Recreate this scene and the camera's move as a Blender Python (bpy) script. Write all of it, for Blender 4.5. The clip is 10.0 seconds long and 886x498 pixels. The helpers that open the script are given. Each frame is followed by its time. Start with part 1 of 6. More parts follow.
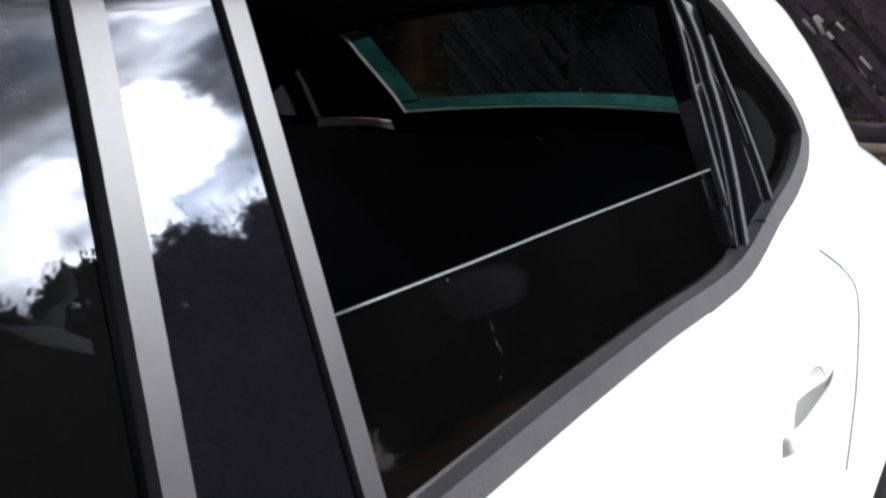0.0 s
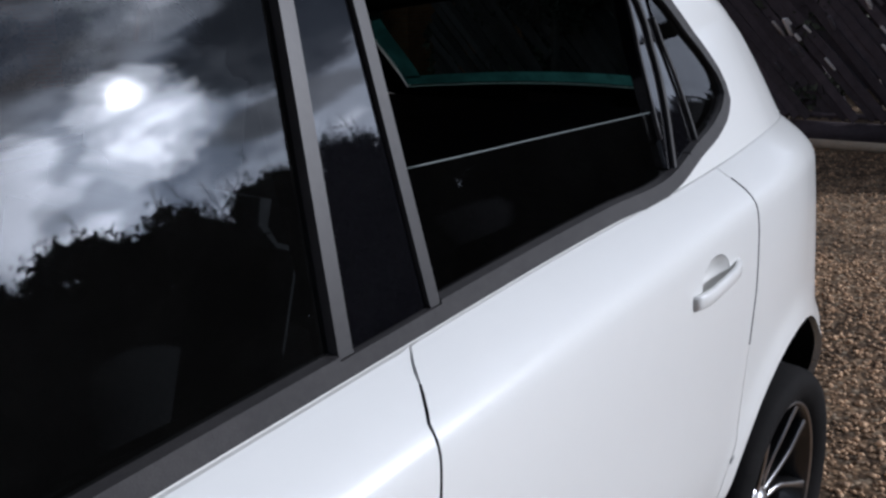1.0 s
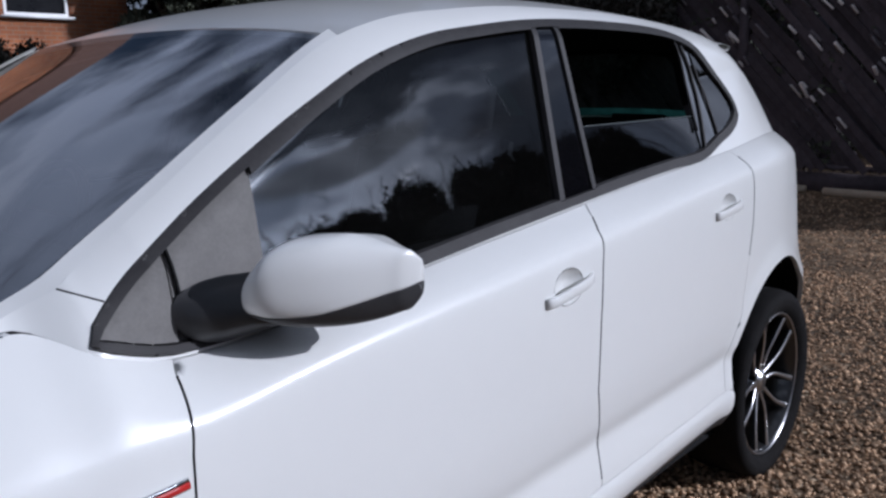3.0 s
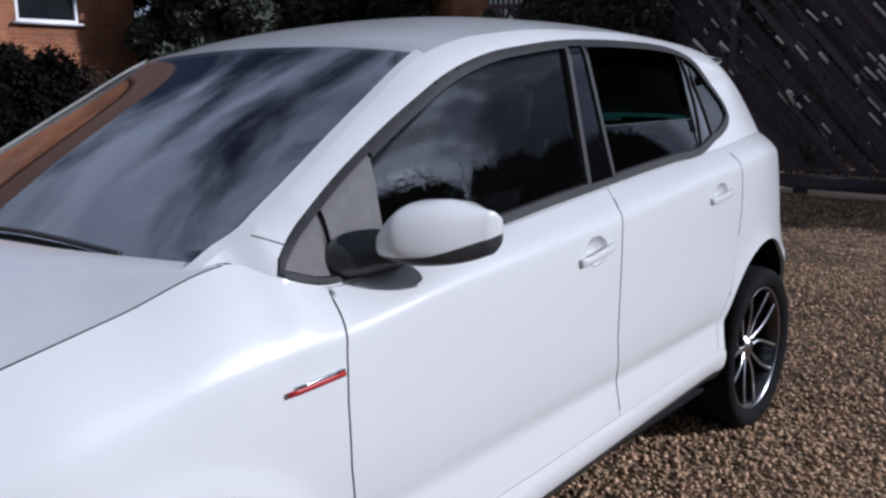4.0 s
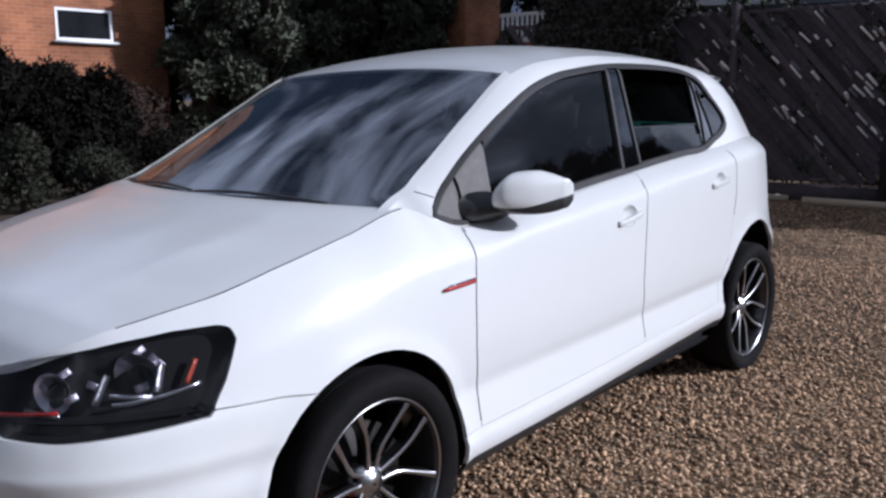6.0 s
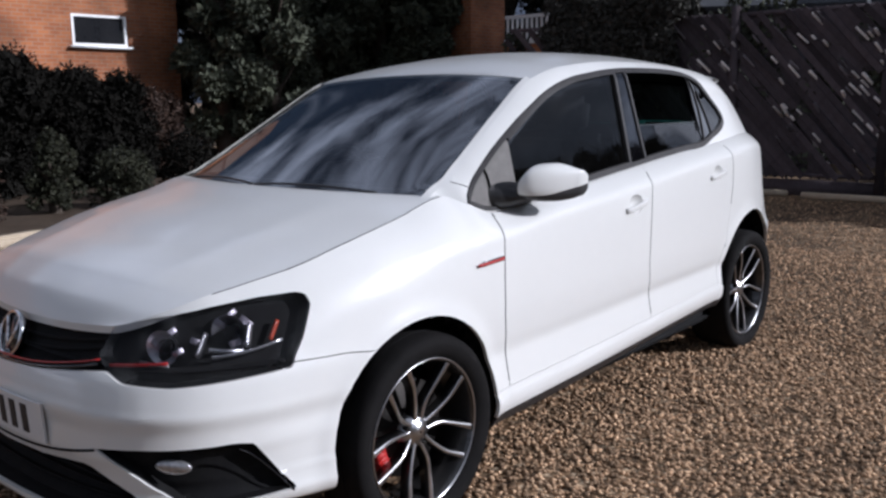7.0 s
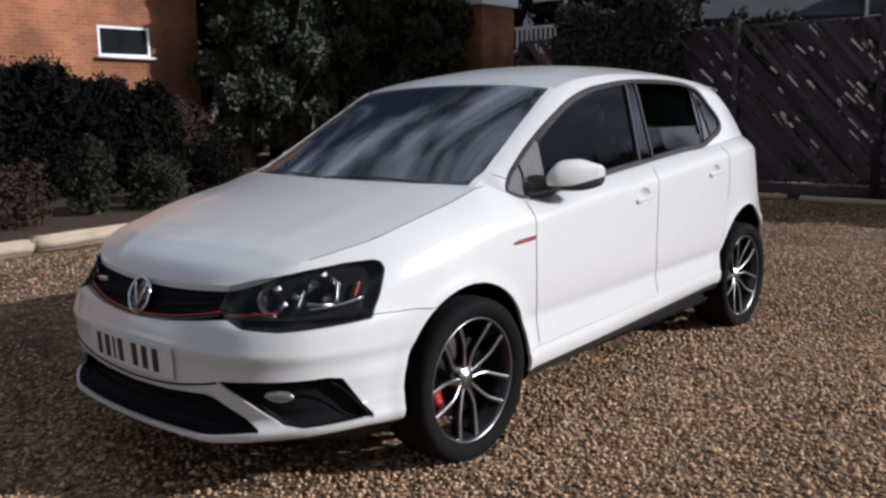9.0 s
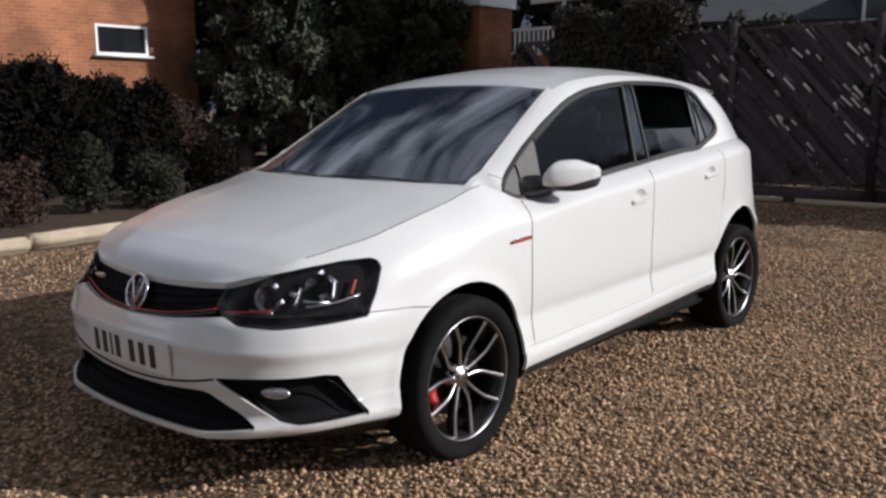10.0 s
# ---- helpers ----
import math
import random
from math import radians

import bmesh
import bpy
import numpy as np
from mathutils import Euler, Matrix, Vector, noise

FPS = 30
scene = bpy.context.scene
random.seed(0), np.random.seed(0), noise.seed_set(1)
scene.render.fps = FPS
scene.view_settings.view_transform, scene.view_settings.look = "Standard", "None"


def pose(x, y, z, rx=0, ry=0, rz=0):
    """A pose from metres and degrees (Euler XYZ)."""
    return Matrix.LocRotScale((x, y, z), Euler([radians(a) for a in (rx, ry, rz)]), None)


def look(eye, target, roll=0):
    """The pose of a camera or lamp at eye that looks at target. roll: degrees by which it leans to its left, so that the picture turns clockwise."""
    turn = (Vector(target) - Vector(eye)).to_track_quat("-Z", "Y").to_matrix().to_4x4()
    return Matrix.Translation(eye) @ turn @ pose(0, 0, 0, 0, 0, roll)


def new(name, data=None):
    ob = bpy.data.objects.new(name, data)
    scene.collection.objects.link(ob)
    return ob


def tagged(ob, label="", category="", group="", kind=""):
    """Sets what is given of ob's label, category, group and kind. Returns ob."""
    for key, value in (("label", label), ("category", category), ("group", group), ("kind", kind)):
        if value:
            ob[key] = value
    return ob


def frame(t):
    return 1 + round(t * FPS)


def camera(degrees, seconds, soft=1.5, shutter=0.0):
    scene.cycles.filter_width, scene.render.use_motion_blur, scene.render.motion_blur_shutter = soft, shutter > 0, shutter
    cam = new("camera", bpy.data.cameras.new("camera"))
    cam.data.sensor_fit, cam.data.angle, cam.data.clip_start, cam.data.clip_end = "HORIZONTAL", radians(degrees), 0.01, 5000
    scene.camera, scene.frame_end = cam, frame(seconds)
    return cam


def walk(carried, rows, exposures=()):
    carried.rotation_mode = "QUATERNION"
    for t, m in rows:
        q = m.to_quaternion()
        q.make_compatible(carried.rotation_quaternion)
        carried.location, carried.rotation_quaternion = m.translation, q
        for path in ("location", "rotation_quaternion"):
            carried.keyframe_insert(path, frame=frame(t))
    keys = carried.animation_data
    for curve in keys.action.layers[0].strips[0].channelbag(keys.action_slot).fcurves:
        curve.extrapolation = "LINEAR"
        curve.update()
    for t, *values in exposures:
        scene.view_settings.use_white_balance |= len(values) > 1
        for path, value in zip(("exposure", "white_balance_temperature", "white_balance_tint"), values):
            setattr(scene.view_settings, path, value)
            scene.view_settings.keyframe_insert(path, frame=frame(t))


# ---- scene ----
cam = camera(54.4, 10.0, soft=2.6)

PATH = [
    (0, (1.119, -1.078, 1.325), (2.585, 0.178, 0.799), -3.0),
    (0.2, (1.084, -1.072, 1.324), (2.6, 0.109, 0.769), -1.8),
    (0.5, (0.984, -1.155, 1.331), (2.498, 0.024, 0.768), -1.0),
    (0.7, (0.91, -1.209, 1.315), (2.42, -0.013, 0.776), -1.8),
    (1, (0.805, -1.275, 1.306), (2.3, -0.06, 0.768), -1.4),
    (1.2, (0.741, -1.283, 1.286), (2.262, -0.084, 0.785), -1.4),
    (1.5, (0.564, -1.399, 1.297), (2.065, -0.157, 0.844), -1.3),
    (2, (0.313, -1.498, 1.265), (1.808, -0.248, 0.816), -0.5),
    (2.5, (0.067, -1.622, 1.264), (1.553, -0.36, 0.818), -1.2),
    (3, (-0.206, -1.724, 1.267), (1.278, -0.444, 0.869), -0.6),
    (4.5, (-0.865, -1.995, 1.279), (0.641, -0.735, 0.903), -0.3),
    (5, (-1.076, -2.082, 1.278), (0.437, -0.823, 0.923), -0.2),
    (6.5, (-1.654, -2.343, 1.26), (-0.156, -1.064, 0.911), -0.3),
    (7, (-1.822, -2.43, 1.272), (-0.326, -1.149, 0.926), -0.7),
    (7.5, (-1.987, -2.532, 1.266), (-0.509, -1.227, 0.935), -1.1),
    (8, (-2.14, -2.62, 1.266), (-0.666, -1.309, 0.938), -0.9),
    (8.5, (-2.302, -2.684, 1.268), (-0.82, -1.381, 0.944), -0.9),
    (9, (-2.348, -2.693, 1.266), (-0.857, -1.401, 0.94), -0.7),
    (9.5, (-2.367, -2.709, 1.261), (-0.874, -1.417, 0.941), -0.4),
    (10, (-2.362, -2.707, 1.262), (-0.865, -1.42, 0.938), -0.3),
]
walk(cam, [(t, look(eye, target, roll)) for t, eye, target, roll in PATH],
     [(0, 0.90, 5800, 14), (0.5, -0.28, 5500, 15), (1, -0.48, 5500, 15), (2.5, -0.62, 5350, 17), (5, -0.34, 5350, 18), (6.5, -0.18, 5400, 18), (7, -0.23, 5600, 17), (8.5, -0.27, 5700, 16), (10, -0.22, 6000, 15)])

# ---- sky and sun ----
SUN_AZ, SUN_EL = radians(-59.0), radians(24.6)
sun_way = Vector((math.cos(SUN_EL) * math.cos(SUN_AZ), math.cos(SUN_EL) * math.sin(SUN_AZ), math.sin(SUN_EL)))
sun = new("sun", bpy.data.lights.new("sun", "SUN"))
sun.data.energy, sun.data.angle, sun.data.color = 4.9, radians(0.6), (1.0, 0.95, 0.87)
sun.matrix_world = look(sun_way * 30, (0, 0, 0))

world = bpy.data.worlds.new("sky")
scene.world = world
world.use_nodes = True


def node(tree, kind, **inputs):
    n = tree.nodes.new(kind)
    for key, value in inputs.items():
        n.inputs[key.replace("_", " ")].default_value = value
    return n


def ramp(tree, source, stops, mode="EASE"):
    n = tree.nodes.new("ShaderNodeValToRGB")
    n.color_ramp.interpolation = mode
    while len(n.color_ramp.elements) < len(stops):
        n.color_ramp.elements.new(0.5)
    for e, (pos, c) in zip(n.color_ramp.elements, stops):
        e.position = pos
        e.color = (c, c, c, 1) if isinstance(c, (int, float)) else (*c, 1)
    tree.links.new(source, n.inputs[0])
    return n.outputs[0]


def mix(tree, fac, a, b, how="MIX"):
    n = tree.nodes.new("ShaderNodeMix")
    n.data_type, n.blend_type = "RGBA", how
    for slot, v in ((0, fac), (6, a), (7, b)):
        if isinstance(v, bpy.types.NodeSocket):
            tree.links.new(v, n.inputs[slot])
        elif slot == 0:
            n.inputs[0].default_value = v
        else:
            n.inputs[slot].default_value = (*v, 1)
    return n.outputs[2]


def noise_tex(tree, vector, scale, detail=4.0, rough=0.55, distort=0.0):
    n = node(tree, "ShaderNodeTexNoise", Scale=scale, Detail=detail, Roughness=rough, Distortion=distort)
    if vector is not None:
        tree.links.new(vector, n.inputs["Vector"])
    return n.outputs["Fac"]


def build_sky():
    t = world.node_tree
    back = t.nodes["Background"]
    sky = t.nodes.new("ShaderNodeTexSky")
    sky.sky_type, sky.sun_disc = "NISHITA", False
    sky.sun_elevation, sky.sun_rotation = SUN_EL, math.atan2(sun_way.x, sun_way.y)
    sky.air_density, sky.dust_density = 1.0, 1.5
    co = t.nodes.new("ShaderNodeTexCoord")
    shape = node(t, "ShaderNodeMapping", Scale=(1.0, 1.0, 2.2), Location=(0.35, 0.1, 0.0))
    t.links.new(co.outputs["Generated"], shape.inputs["Vector"])
    # the brightest bank of cloud stands just below the sun
    bank = Vector((math.cos(radians(21.6)) * math.cos(radians(-60)), math.cos(radians(21.6)) * math.sin(radians(-60)), math.sin(radians(21.6))))
    dot = t.nodes.new("ShaderNodeVectorMath")
    dot.operation = "DOT_PRODUCT"
    t.links.new(co.outputs["Generated"], dot.inputs[0])
    dot.inputs[1].default_value = bank
    cover = ramp(t, noise_tex(t, shape.outputs[0], 1.9, 5, 0.58, 0.3), [(0.32, 0.0), (0.50, 1.0)])
    add = t.nodes.new("ShaderNodeMath")
    t.links.new(noise_tex(t, shape.outputs[0], 2.6, 4, 0.55, 0.12), add.inputs[0])
    t.links.new(ramp(t, dot.outputs["Value"], [(0.94, 0.0), (0.995, 0.05)]), add.inputs[1])
    body = ramp(t, add.outputs[0], [(0.40, (2.6, 3.0, 3.8)), (0.49, (6.5, 7.2, 8.2)), (0.56, (18.0, 18.8, 19.6)), (0.62, (46.0, 46.0, 45.5))])
    glow = ramp(t, dot.outputs["Value"], [(0.0, 1.0), (0.3, 0.7), (0.75, 0.85), (0.90, 1.5), (0.972, 3.0), (0.993, 6.5), (1.0, 12.0)])
    body = mix(t, 1.0, body, glow, "MULTIPLY")
    # clouds thin out and thicken with height
    high = t.nodes.new("ShaderNodeSeparateXYZ")
    t.links.new(co.outputs["Generated"], high.inputs[0])
    body = mix(t, 1.0, body, ramp(t, high.outputs[2], [(0.0, 1.1), (0.25, 1.7), (0.36, 1.3), (0.5, 0.85), (0.75, 0.8), (1.0, 0.8)]), "MULTIPLY")
    # thinner, brighter cloud on the side away from the sun
    for way, near, full, share, grey in (((0.467, 0.719, 0.515), 0.90, 0.985, 0.65, (19.0, 20.8, 23.6)), ((0.215, 0.66, 0.72), 0.86, 0.985, 0.85, (29.0, 31.5, 36.0))):
        far = t.nodes.new("ShaderNodeVectorMath")
        far.operation = "DOT_PRODUCT"
        t.links.new(co.outputs["Generated"], far.inputs[0])
        far.inputs[1].default_value = way
        body = mix(t, ramp(t, far.outputs["Value"], [(near, 0.0), (full, share)]), body, grey)
    # one heavy grey cloud beside the bright bank, with a lit rim under it

    def calc(how, a, b):
        n = t.nodes.new("ShaderNodeMath")
        n.operation = how
        for slot, v in ((0, a), (1, b)):
            if isinstance(v, bpy.types.NodeSocket):
                t.links.new(v, n.inputs[slot])
            else:
                n.inputs[slot].default_value = v
        return n.outputs[0]

    turn = calc("ARCTAN2", high.outputs[1], high.outputs[0])
    rise = calc("ARCSINE", high.outputs[2], 0.0)
    rough = calc("SUBTRACT", noise_tex(t, shape.outputs[0], 5.0, 6, 0.62, 0.4), 0.5)

    def spot(az, el, wide, tall, ragged):
        a = calc("POWER", calc("DIVIDE", calc("ABSOLUTE", calc("SUBTRACT", turn, radians(az)), 0.0), radians(wide)), 2.0)
        b = calc("POWER", calc("DIVIDE", calc("ABSOLUTE", calc("SUBTRACT", rise, radians(el)), 0.0), radians(tall)), 2.0)
        return calc("ADD", calc("ADD", a, b), calc("MULTIPLY", rough, ragged))

    body = mix(t, ramp(t, spot(-45.5, 24.6, 10.5, 4.4, 2.4), [(0.5, 0.9), (1.15, 0.0)]), body, (5.2, 6.0, 7.0))
    body = mix(t, ramp(t, spot(-33, 16.5, 8.0, 4.0, 3.0), [(0.35, 0.85), (1.15, 0.0)]), body, (4.6, 5.3, 6.2))
    body = mix(t, ramp(t, spot(-48, 19.6, 8.0, 1.3, 3.0), [(0.3, 0.8), (1.0, 0.0)]), body, (30.0, 30.5, 30.0))
    body = mix(t, ramp(t, spot(-19, 14.5, 9.0, 4.5, 2.4), [(0.4, 0.85), (1.15, 0.0)]), body, (36.0, 37.0, 38.0))
    whole = mix(t, cover, sky.outputs[0], body)
    # torn cloud lit through by the sun behind it
    whole = mix(t, ramp(t, spot(-59.3, 22.2, 5.2, 4.2, 4.2), [(0.15, 1.0), (0.55, 0.35), (1.25, 0.0)]), whole, (760.0, 754.0, 728.0))
    t.links.new(whole, back.inputs["Color"])
    back.inputs["Strength"].default_value = 0.029


build_sky()

# ---- materials ----


def material(name, base=(0.5, 0.5, 0.5), rough=0.5, metal=0.0, coat=0.0, second=None, scale=20.0, amount=0.5, bump=0.0, bump_scale=200.0, each=0.0, spec=0.5, coords="Object"):
    """A surface with two scales of colour variation and fine relief."""
    m = bpy.data.materials.new(name)
    m.use_nodes = True
    t = m.node_tree
    p = t.nodes["Principled BSDF"]
    p.inputs["Base Color"].default_value = (*base, 1)
    p.inputs["Roughness"].default_value = rough
    p.inputs["Metallic"].default_value = metal
    p.inputs["Coat Weight"].default_value = coat
    p.inputs["Coat Roughness"].default_value = 0.03
    p.inputs["Specular IOR Level"].default_value = spec
    co = t.nodes.new("ShaderNodeTexCoord")
    vec = co.outputs[coords]
    col = None
    if second is not None:
        a = noise_tex(t, vec, scale, 6, 0.6)
        b = noise_tex(t, vec, scale * 7.3, 3, 0.6)
        f = mix(t, 0.4, a, b)
        f = ramp(t, f, [(0.5 - 0.25 * amount - 0.05, 0.0), (0.5 + 0.25 * amount + 0.05, 1.0)])
        col = mix(t, f, base, second)
    if each:
        info = t.nodes.new("ShaderNodeObjectInfo")
        geo = t.nodes.new("ShaderNodeNewGeometry")
        add = t.nodes.new("ShaderNodeMath")
        add.operation = "ADD"
        t.links.new(info.outputs["Random"], add.inputs[0])
        t.links.new(geo.outputs["Random Per Island"], add.inputs[1])
        fr = t.nodes.new("ShaderNodeMath")
        fr.operation = "FRACT"
        t.links.new(add.outputs[0], fr.inputs[0])
        k = ramp(t, fr.outputs[0], [(0.0, 1 - each), (1.0, 1 + each)], "LINEAR")
        col = mix(t, 1.0, col if col is not None else base, k, "MULTIPLY")
    if col is not None:
        t.links.new(col, p.inputs["Base Color"])
    if bump:
        h = noise_tex(t, vec, bump_scale, 4, 0.6)
        bn = node(t, "ShaderNodeBump", Strength=bump, Distance=0.01)
        t.links.new(h, bn.inputs["Height"])
        t.links.new(bn.outputs[0], p.inputs["Normal"])
    return m


def glass(name, tint, ior=1.5, dirt=0.02, soft=0.0):
    """Tinted pane: clear through, with mirror gloss by Fresnel."""
    m = bpy.data.materials.new(name)
    m.use_nodes = True
    t = m.node_tree
    t.nodes.clear()
    out = t.nodes.new("ShaderNodeOutputMaterial")
    clear = node(t, "ShaderNodeBsdfTransparent", Color=(*tint, 1))
    gloss = node(t, "ShaderNodeBsdfGlossy", Color=(1, 1, 1, 1), Roughness=soft)
    fr = node(t, "ShaderNodeFresnel", IOR=ior)
    mx = t.nodes.new("ShaderNodeMixShader")
    t.links.new(fr.outputs[0], mx.inputs[0])
    t.links.new(clear.outputs[0], mx.inputs[1])
    t.links.new(gloss.outputs[0], mx.inputs[2])
    film = node(t, "ShaderNodeBsdfDiffuse", Color=(0.35, 0.34, 0.32, 1))
    co = t.nodes.new("ShaderNodeTexCoord")
    dust = ramp(t, noise_tex(t, co.outputs["Object"], 9.0, 5, 0.65), [(0.30, 0.55 * dirt), (0.80, 1.2 * dirt)])
    mx2 = t.nodes.new("ShaderNodeMixShader")
    t.links.new(dust, mx2.inputs[0])
    t.links.new(mx.outputs[0], mx2.inputs[1])
    t.links.new(film.outputs[0], mx2.inputs[2])
    t.links.new(mx2.outputs[0], out.inputs["Surface"])
    return m


PAINT = material("white_paint", (0.72, 0.72, 0.695), 0.30, 0, 0.62, (0.70, 0.703, 0.680), 3.0, 1.0, spec=0.3)
PAINT.node_tree.nodes["Principled BSDF"].inputs["Coat Roughness"].default_value = 0.06
BLACK_PLASTIC = material("black_plastic", (0.022, 0.022, 0.024), 0.42, 0, 0, (0.032, 0.031, 0.031), 30, 0.8, 0.08, 900)
GLOSS_BLACK = material("gloss_black", (0.010, 0.010, 0.012), 0.12, 0, 0.6, (0.014, 0.014, 0.016), 25, 0.8)
RUBBER = material("rubber", (0.015, 0.014, 0.015), 0.62, 0, 0, (0.030, 0.028, 0.028), 18, 0.7, 0.15, 500, spec=0.35)
PILLAR = material("pillar_trim", (0.021, 0.020, 0.021), 0.42, 0, 0, (0.033, 0.031, 0.031), 14, 0.7, spec=0.3)
PILLAR_GLOSS = material("pillar_gloss", (0.003, 0.003, 0.004), 0.03, 0, 1.0, (0.005, 0.005, 0.006), 25, 0.8, spec=0.9)
TYRE = material("tyre_rubber", (0.006, 0.006, 0.006), 0.85, 0, 0, (0.012, 0.011, 0.011), 18, 0.7, 0.15, 500, spec=0.12)
DARK = material("dark_inside", (0.008, 0.008, 0.009), 0.85, 0, 0, (0.013, 0.013, 0.013), 12, 0.6, spec=0.12)
CLOTH = material("seat_cloth", (0.009, 0.009, 0.011), 0.9, 0, 0, (0.016, 0.016, 0.018), 60, 0.8, 0.2, 800)
CHROME = material("chrome", (0.75, 0.75, 0.76), 0.10, 1.0, 0, (0.66, 0.66, 0.67), 20, 0.6)
ALLOY = material("alloy", (0.62, 0.62, 0.63), 0.28, 1.0, 0, (0.52, 0.52, 0.53), 40, 0.6)
WHEEL_BLACK = material("wheel_black", (0.014, 0.014, 0.015), 0.30, 0, 0.5, (0.022, 0.021, 0.02), 25, 0.6)
STEEL = material("brake_steel", (0.045, 0.042, 0.04), 0.6, 1.0, 0, (0.03, 0.028, 0.026), 30, 0.7)
RED = material("red_paint", (0.40, 0.02, 0.018), 0.35, 0, 0.4, (0.42, 0.018, 0.014), 25, 0.6)
AMBER = material("amber_lens", (0.42, 0.060, 0.035), 0.3, 0, 0.5, (0.40, 0.07, 0.03), 25, 0.6)
PLATE = material("plate_white", (0.76, 0.76, 0.75), 0.35, 0, 0.3, (0.72, 0.72, 0.71), 12, 0.6)
INK = material("plate_ink", (0.015, 0.015, 0.017), 0.45, 0, 0, (0.022, 0.022, 0.022), 20, 0.6)
GLASS_FRONT = glass("clear_tint_glass", (0.22, 0.25, 0.26), 1.62, 0.008, 0.02)
GLASS_REAR = glass("privacy_glass", (0.30, 0.31, 0.33), 1.62, 0.004, 0.02)
GLASS_SCREEN = glass("screen_glass", (0.36, 0.40, 0.41), 2.5, 0.03, 0.03)
GLASS_HATCH = glass("green_tint_glass", (0.18, 0.27, 0.24), 1.4)
LENS = glass("lamp_lens", (0.80, 0.80, 0.82), 1.32, 0.01)

# ---- mesh helpers ----


def mesh_object(name, verts, faces, mat, parent=None, label="", smooth=True):
    me = bpy.data.meshes.new(name)
    me.from_pydata([tuple(map(float, v)) for v in verts], [], [tuple(int(i) for i in f) for f in faces])
    me.validate()
    me.materials.append(mat)
    if smooth:
        me.shade_smooth()
    ob = new(name, me)
    if parent is not None:
        ob.parent = parent
    if label:
        tagged(ob, label)
    return ob


def part(name, bm, mat, parent=None, label="", smooth=True):
    me = bpy.data.meshes.new(name)
    bmesh.ops.recalc_face_normals(bm, faces=bm.faces)
    bm.to_mesh(me)
    bm.free()
    me.materials.append(mat)
    if smooth:
        me.shade_smooth()
    ob = new(name, me)
    if parent is not None:
        ob.parent = parent
    if label:
        tagged(ob, label)
    return ob


def thing(name, label, category, group="", kind="", at=(0, 0, 0)):
    ob = new(name)
    ob.location = at
    return tagged(ob, label, category, group, kind)


def box(bm, size, at=(0, 0, 0), turn=(0, 0, 0), bevel=0.0, seg=2):
    made = bmesh.ops.create_cube(bm, size=1.0, matrix=pose(*at, *turn) @ Matrix.Diagonal((*size, 1)))["verts"]
    if bevel:
        edges = {e for v in made for e in v.link_edges}
        bmesh.ops.bevel(bm, geom=list(edges), offset=bevel, segments=seg, affect="EDGES", clamp_overlap=True)
    return bm


def curve(xs, ys):
    """Smooth function through points (cubic, slopes limited so that it does not overshoot)."""
    xs, ys = np.array(xs, float), np.array(ys, float)
    h = np.diff(xs)
    d = np.diff(ys) / h
    m = np.r_[d[0], (d[1:] * h[:-1] + d[:-1] * h[1:]) / (h[1:] + h[:-1]), d[-1]]
    for i in range(len(d)):
        if d[i] == 0:
            m[i] = m[i + 1] = 0
        else:
            lim = 3 * abs(d[i])
            m[i], m[i + 1] = np.clip(m[i], -lim, lim), np.clip(m[i + 1], -lim, lim)
    for i in range(1, len(d)):
        if d[i] * d[i - 1] <= 0:
            m[i] = 0

    def f(x):
        x = np.clip(np.asarray(x, float), xs[0], xs[-1])
        i = np.clip(np.searchsorted(xs, x, "right") - 1, 0, len(h) - 1)
        s = (x - xs[i]) / h[i]
        return ((1 + 2 * s) * (1 - s) ** 2 * ys[i] + s * (1 - s) ** 2 * h[i] * m[i] + s * s * (3 - 2 * s) * ys[i + 1] + s * s * (s - 1) * h[i] * m[i + 1])

    return f


def inside(poly, u, v):
    poly = np.asarray(poly)
    res = np.zeros(np.shape(u), bool)
    for (x0, y0), (x1, y1) in zip(poly, np.roll(poly, -1, 0)):
        c = (y0 > v) != (y1 > v)
        res ^= c & (u < (x1 - x0) * (v - y0) / (y1 - y0 + 1e-12) + x0)
    return res


def nearest_on(poly, p):
    """Nearest points of a closed outline to the points p, and their distances."""
    best, where = np.full(len(p), 1e9), np.array(p, float)
    for a, b in zip(poly, np.roll(poly, -1, 0)):
        ab = b - a
        s = np.clip(((p - a) @ ab) / (ab @ ab + 1e-12), 0, 1)
        q = a + s[:, None] * ab
        d = np.hypot(*(p - q).T)
        k = d < best
        best[k], where[k] = d[k], q[k]
    return best, where


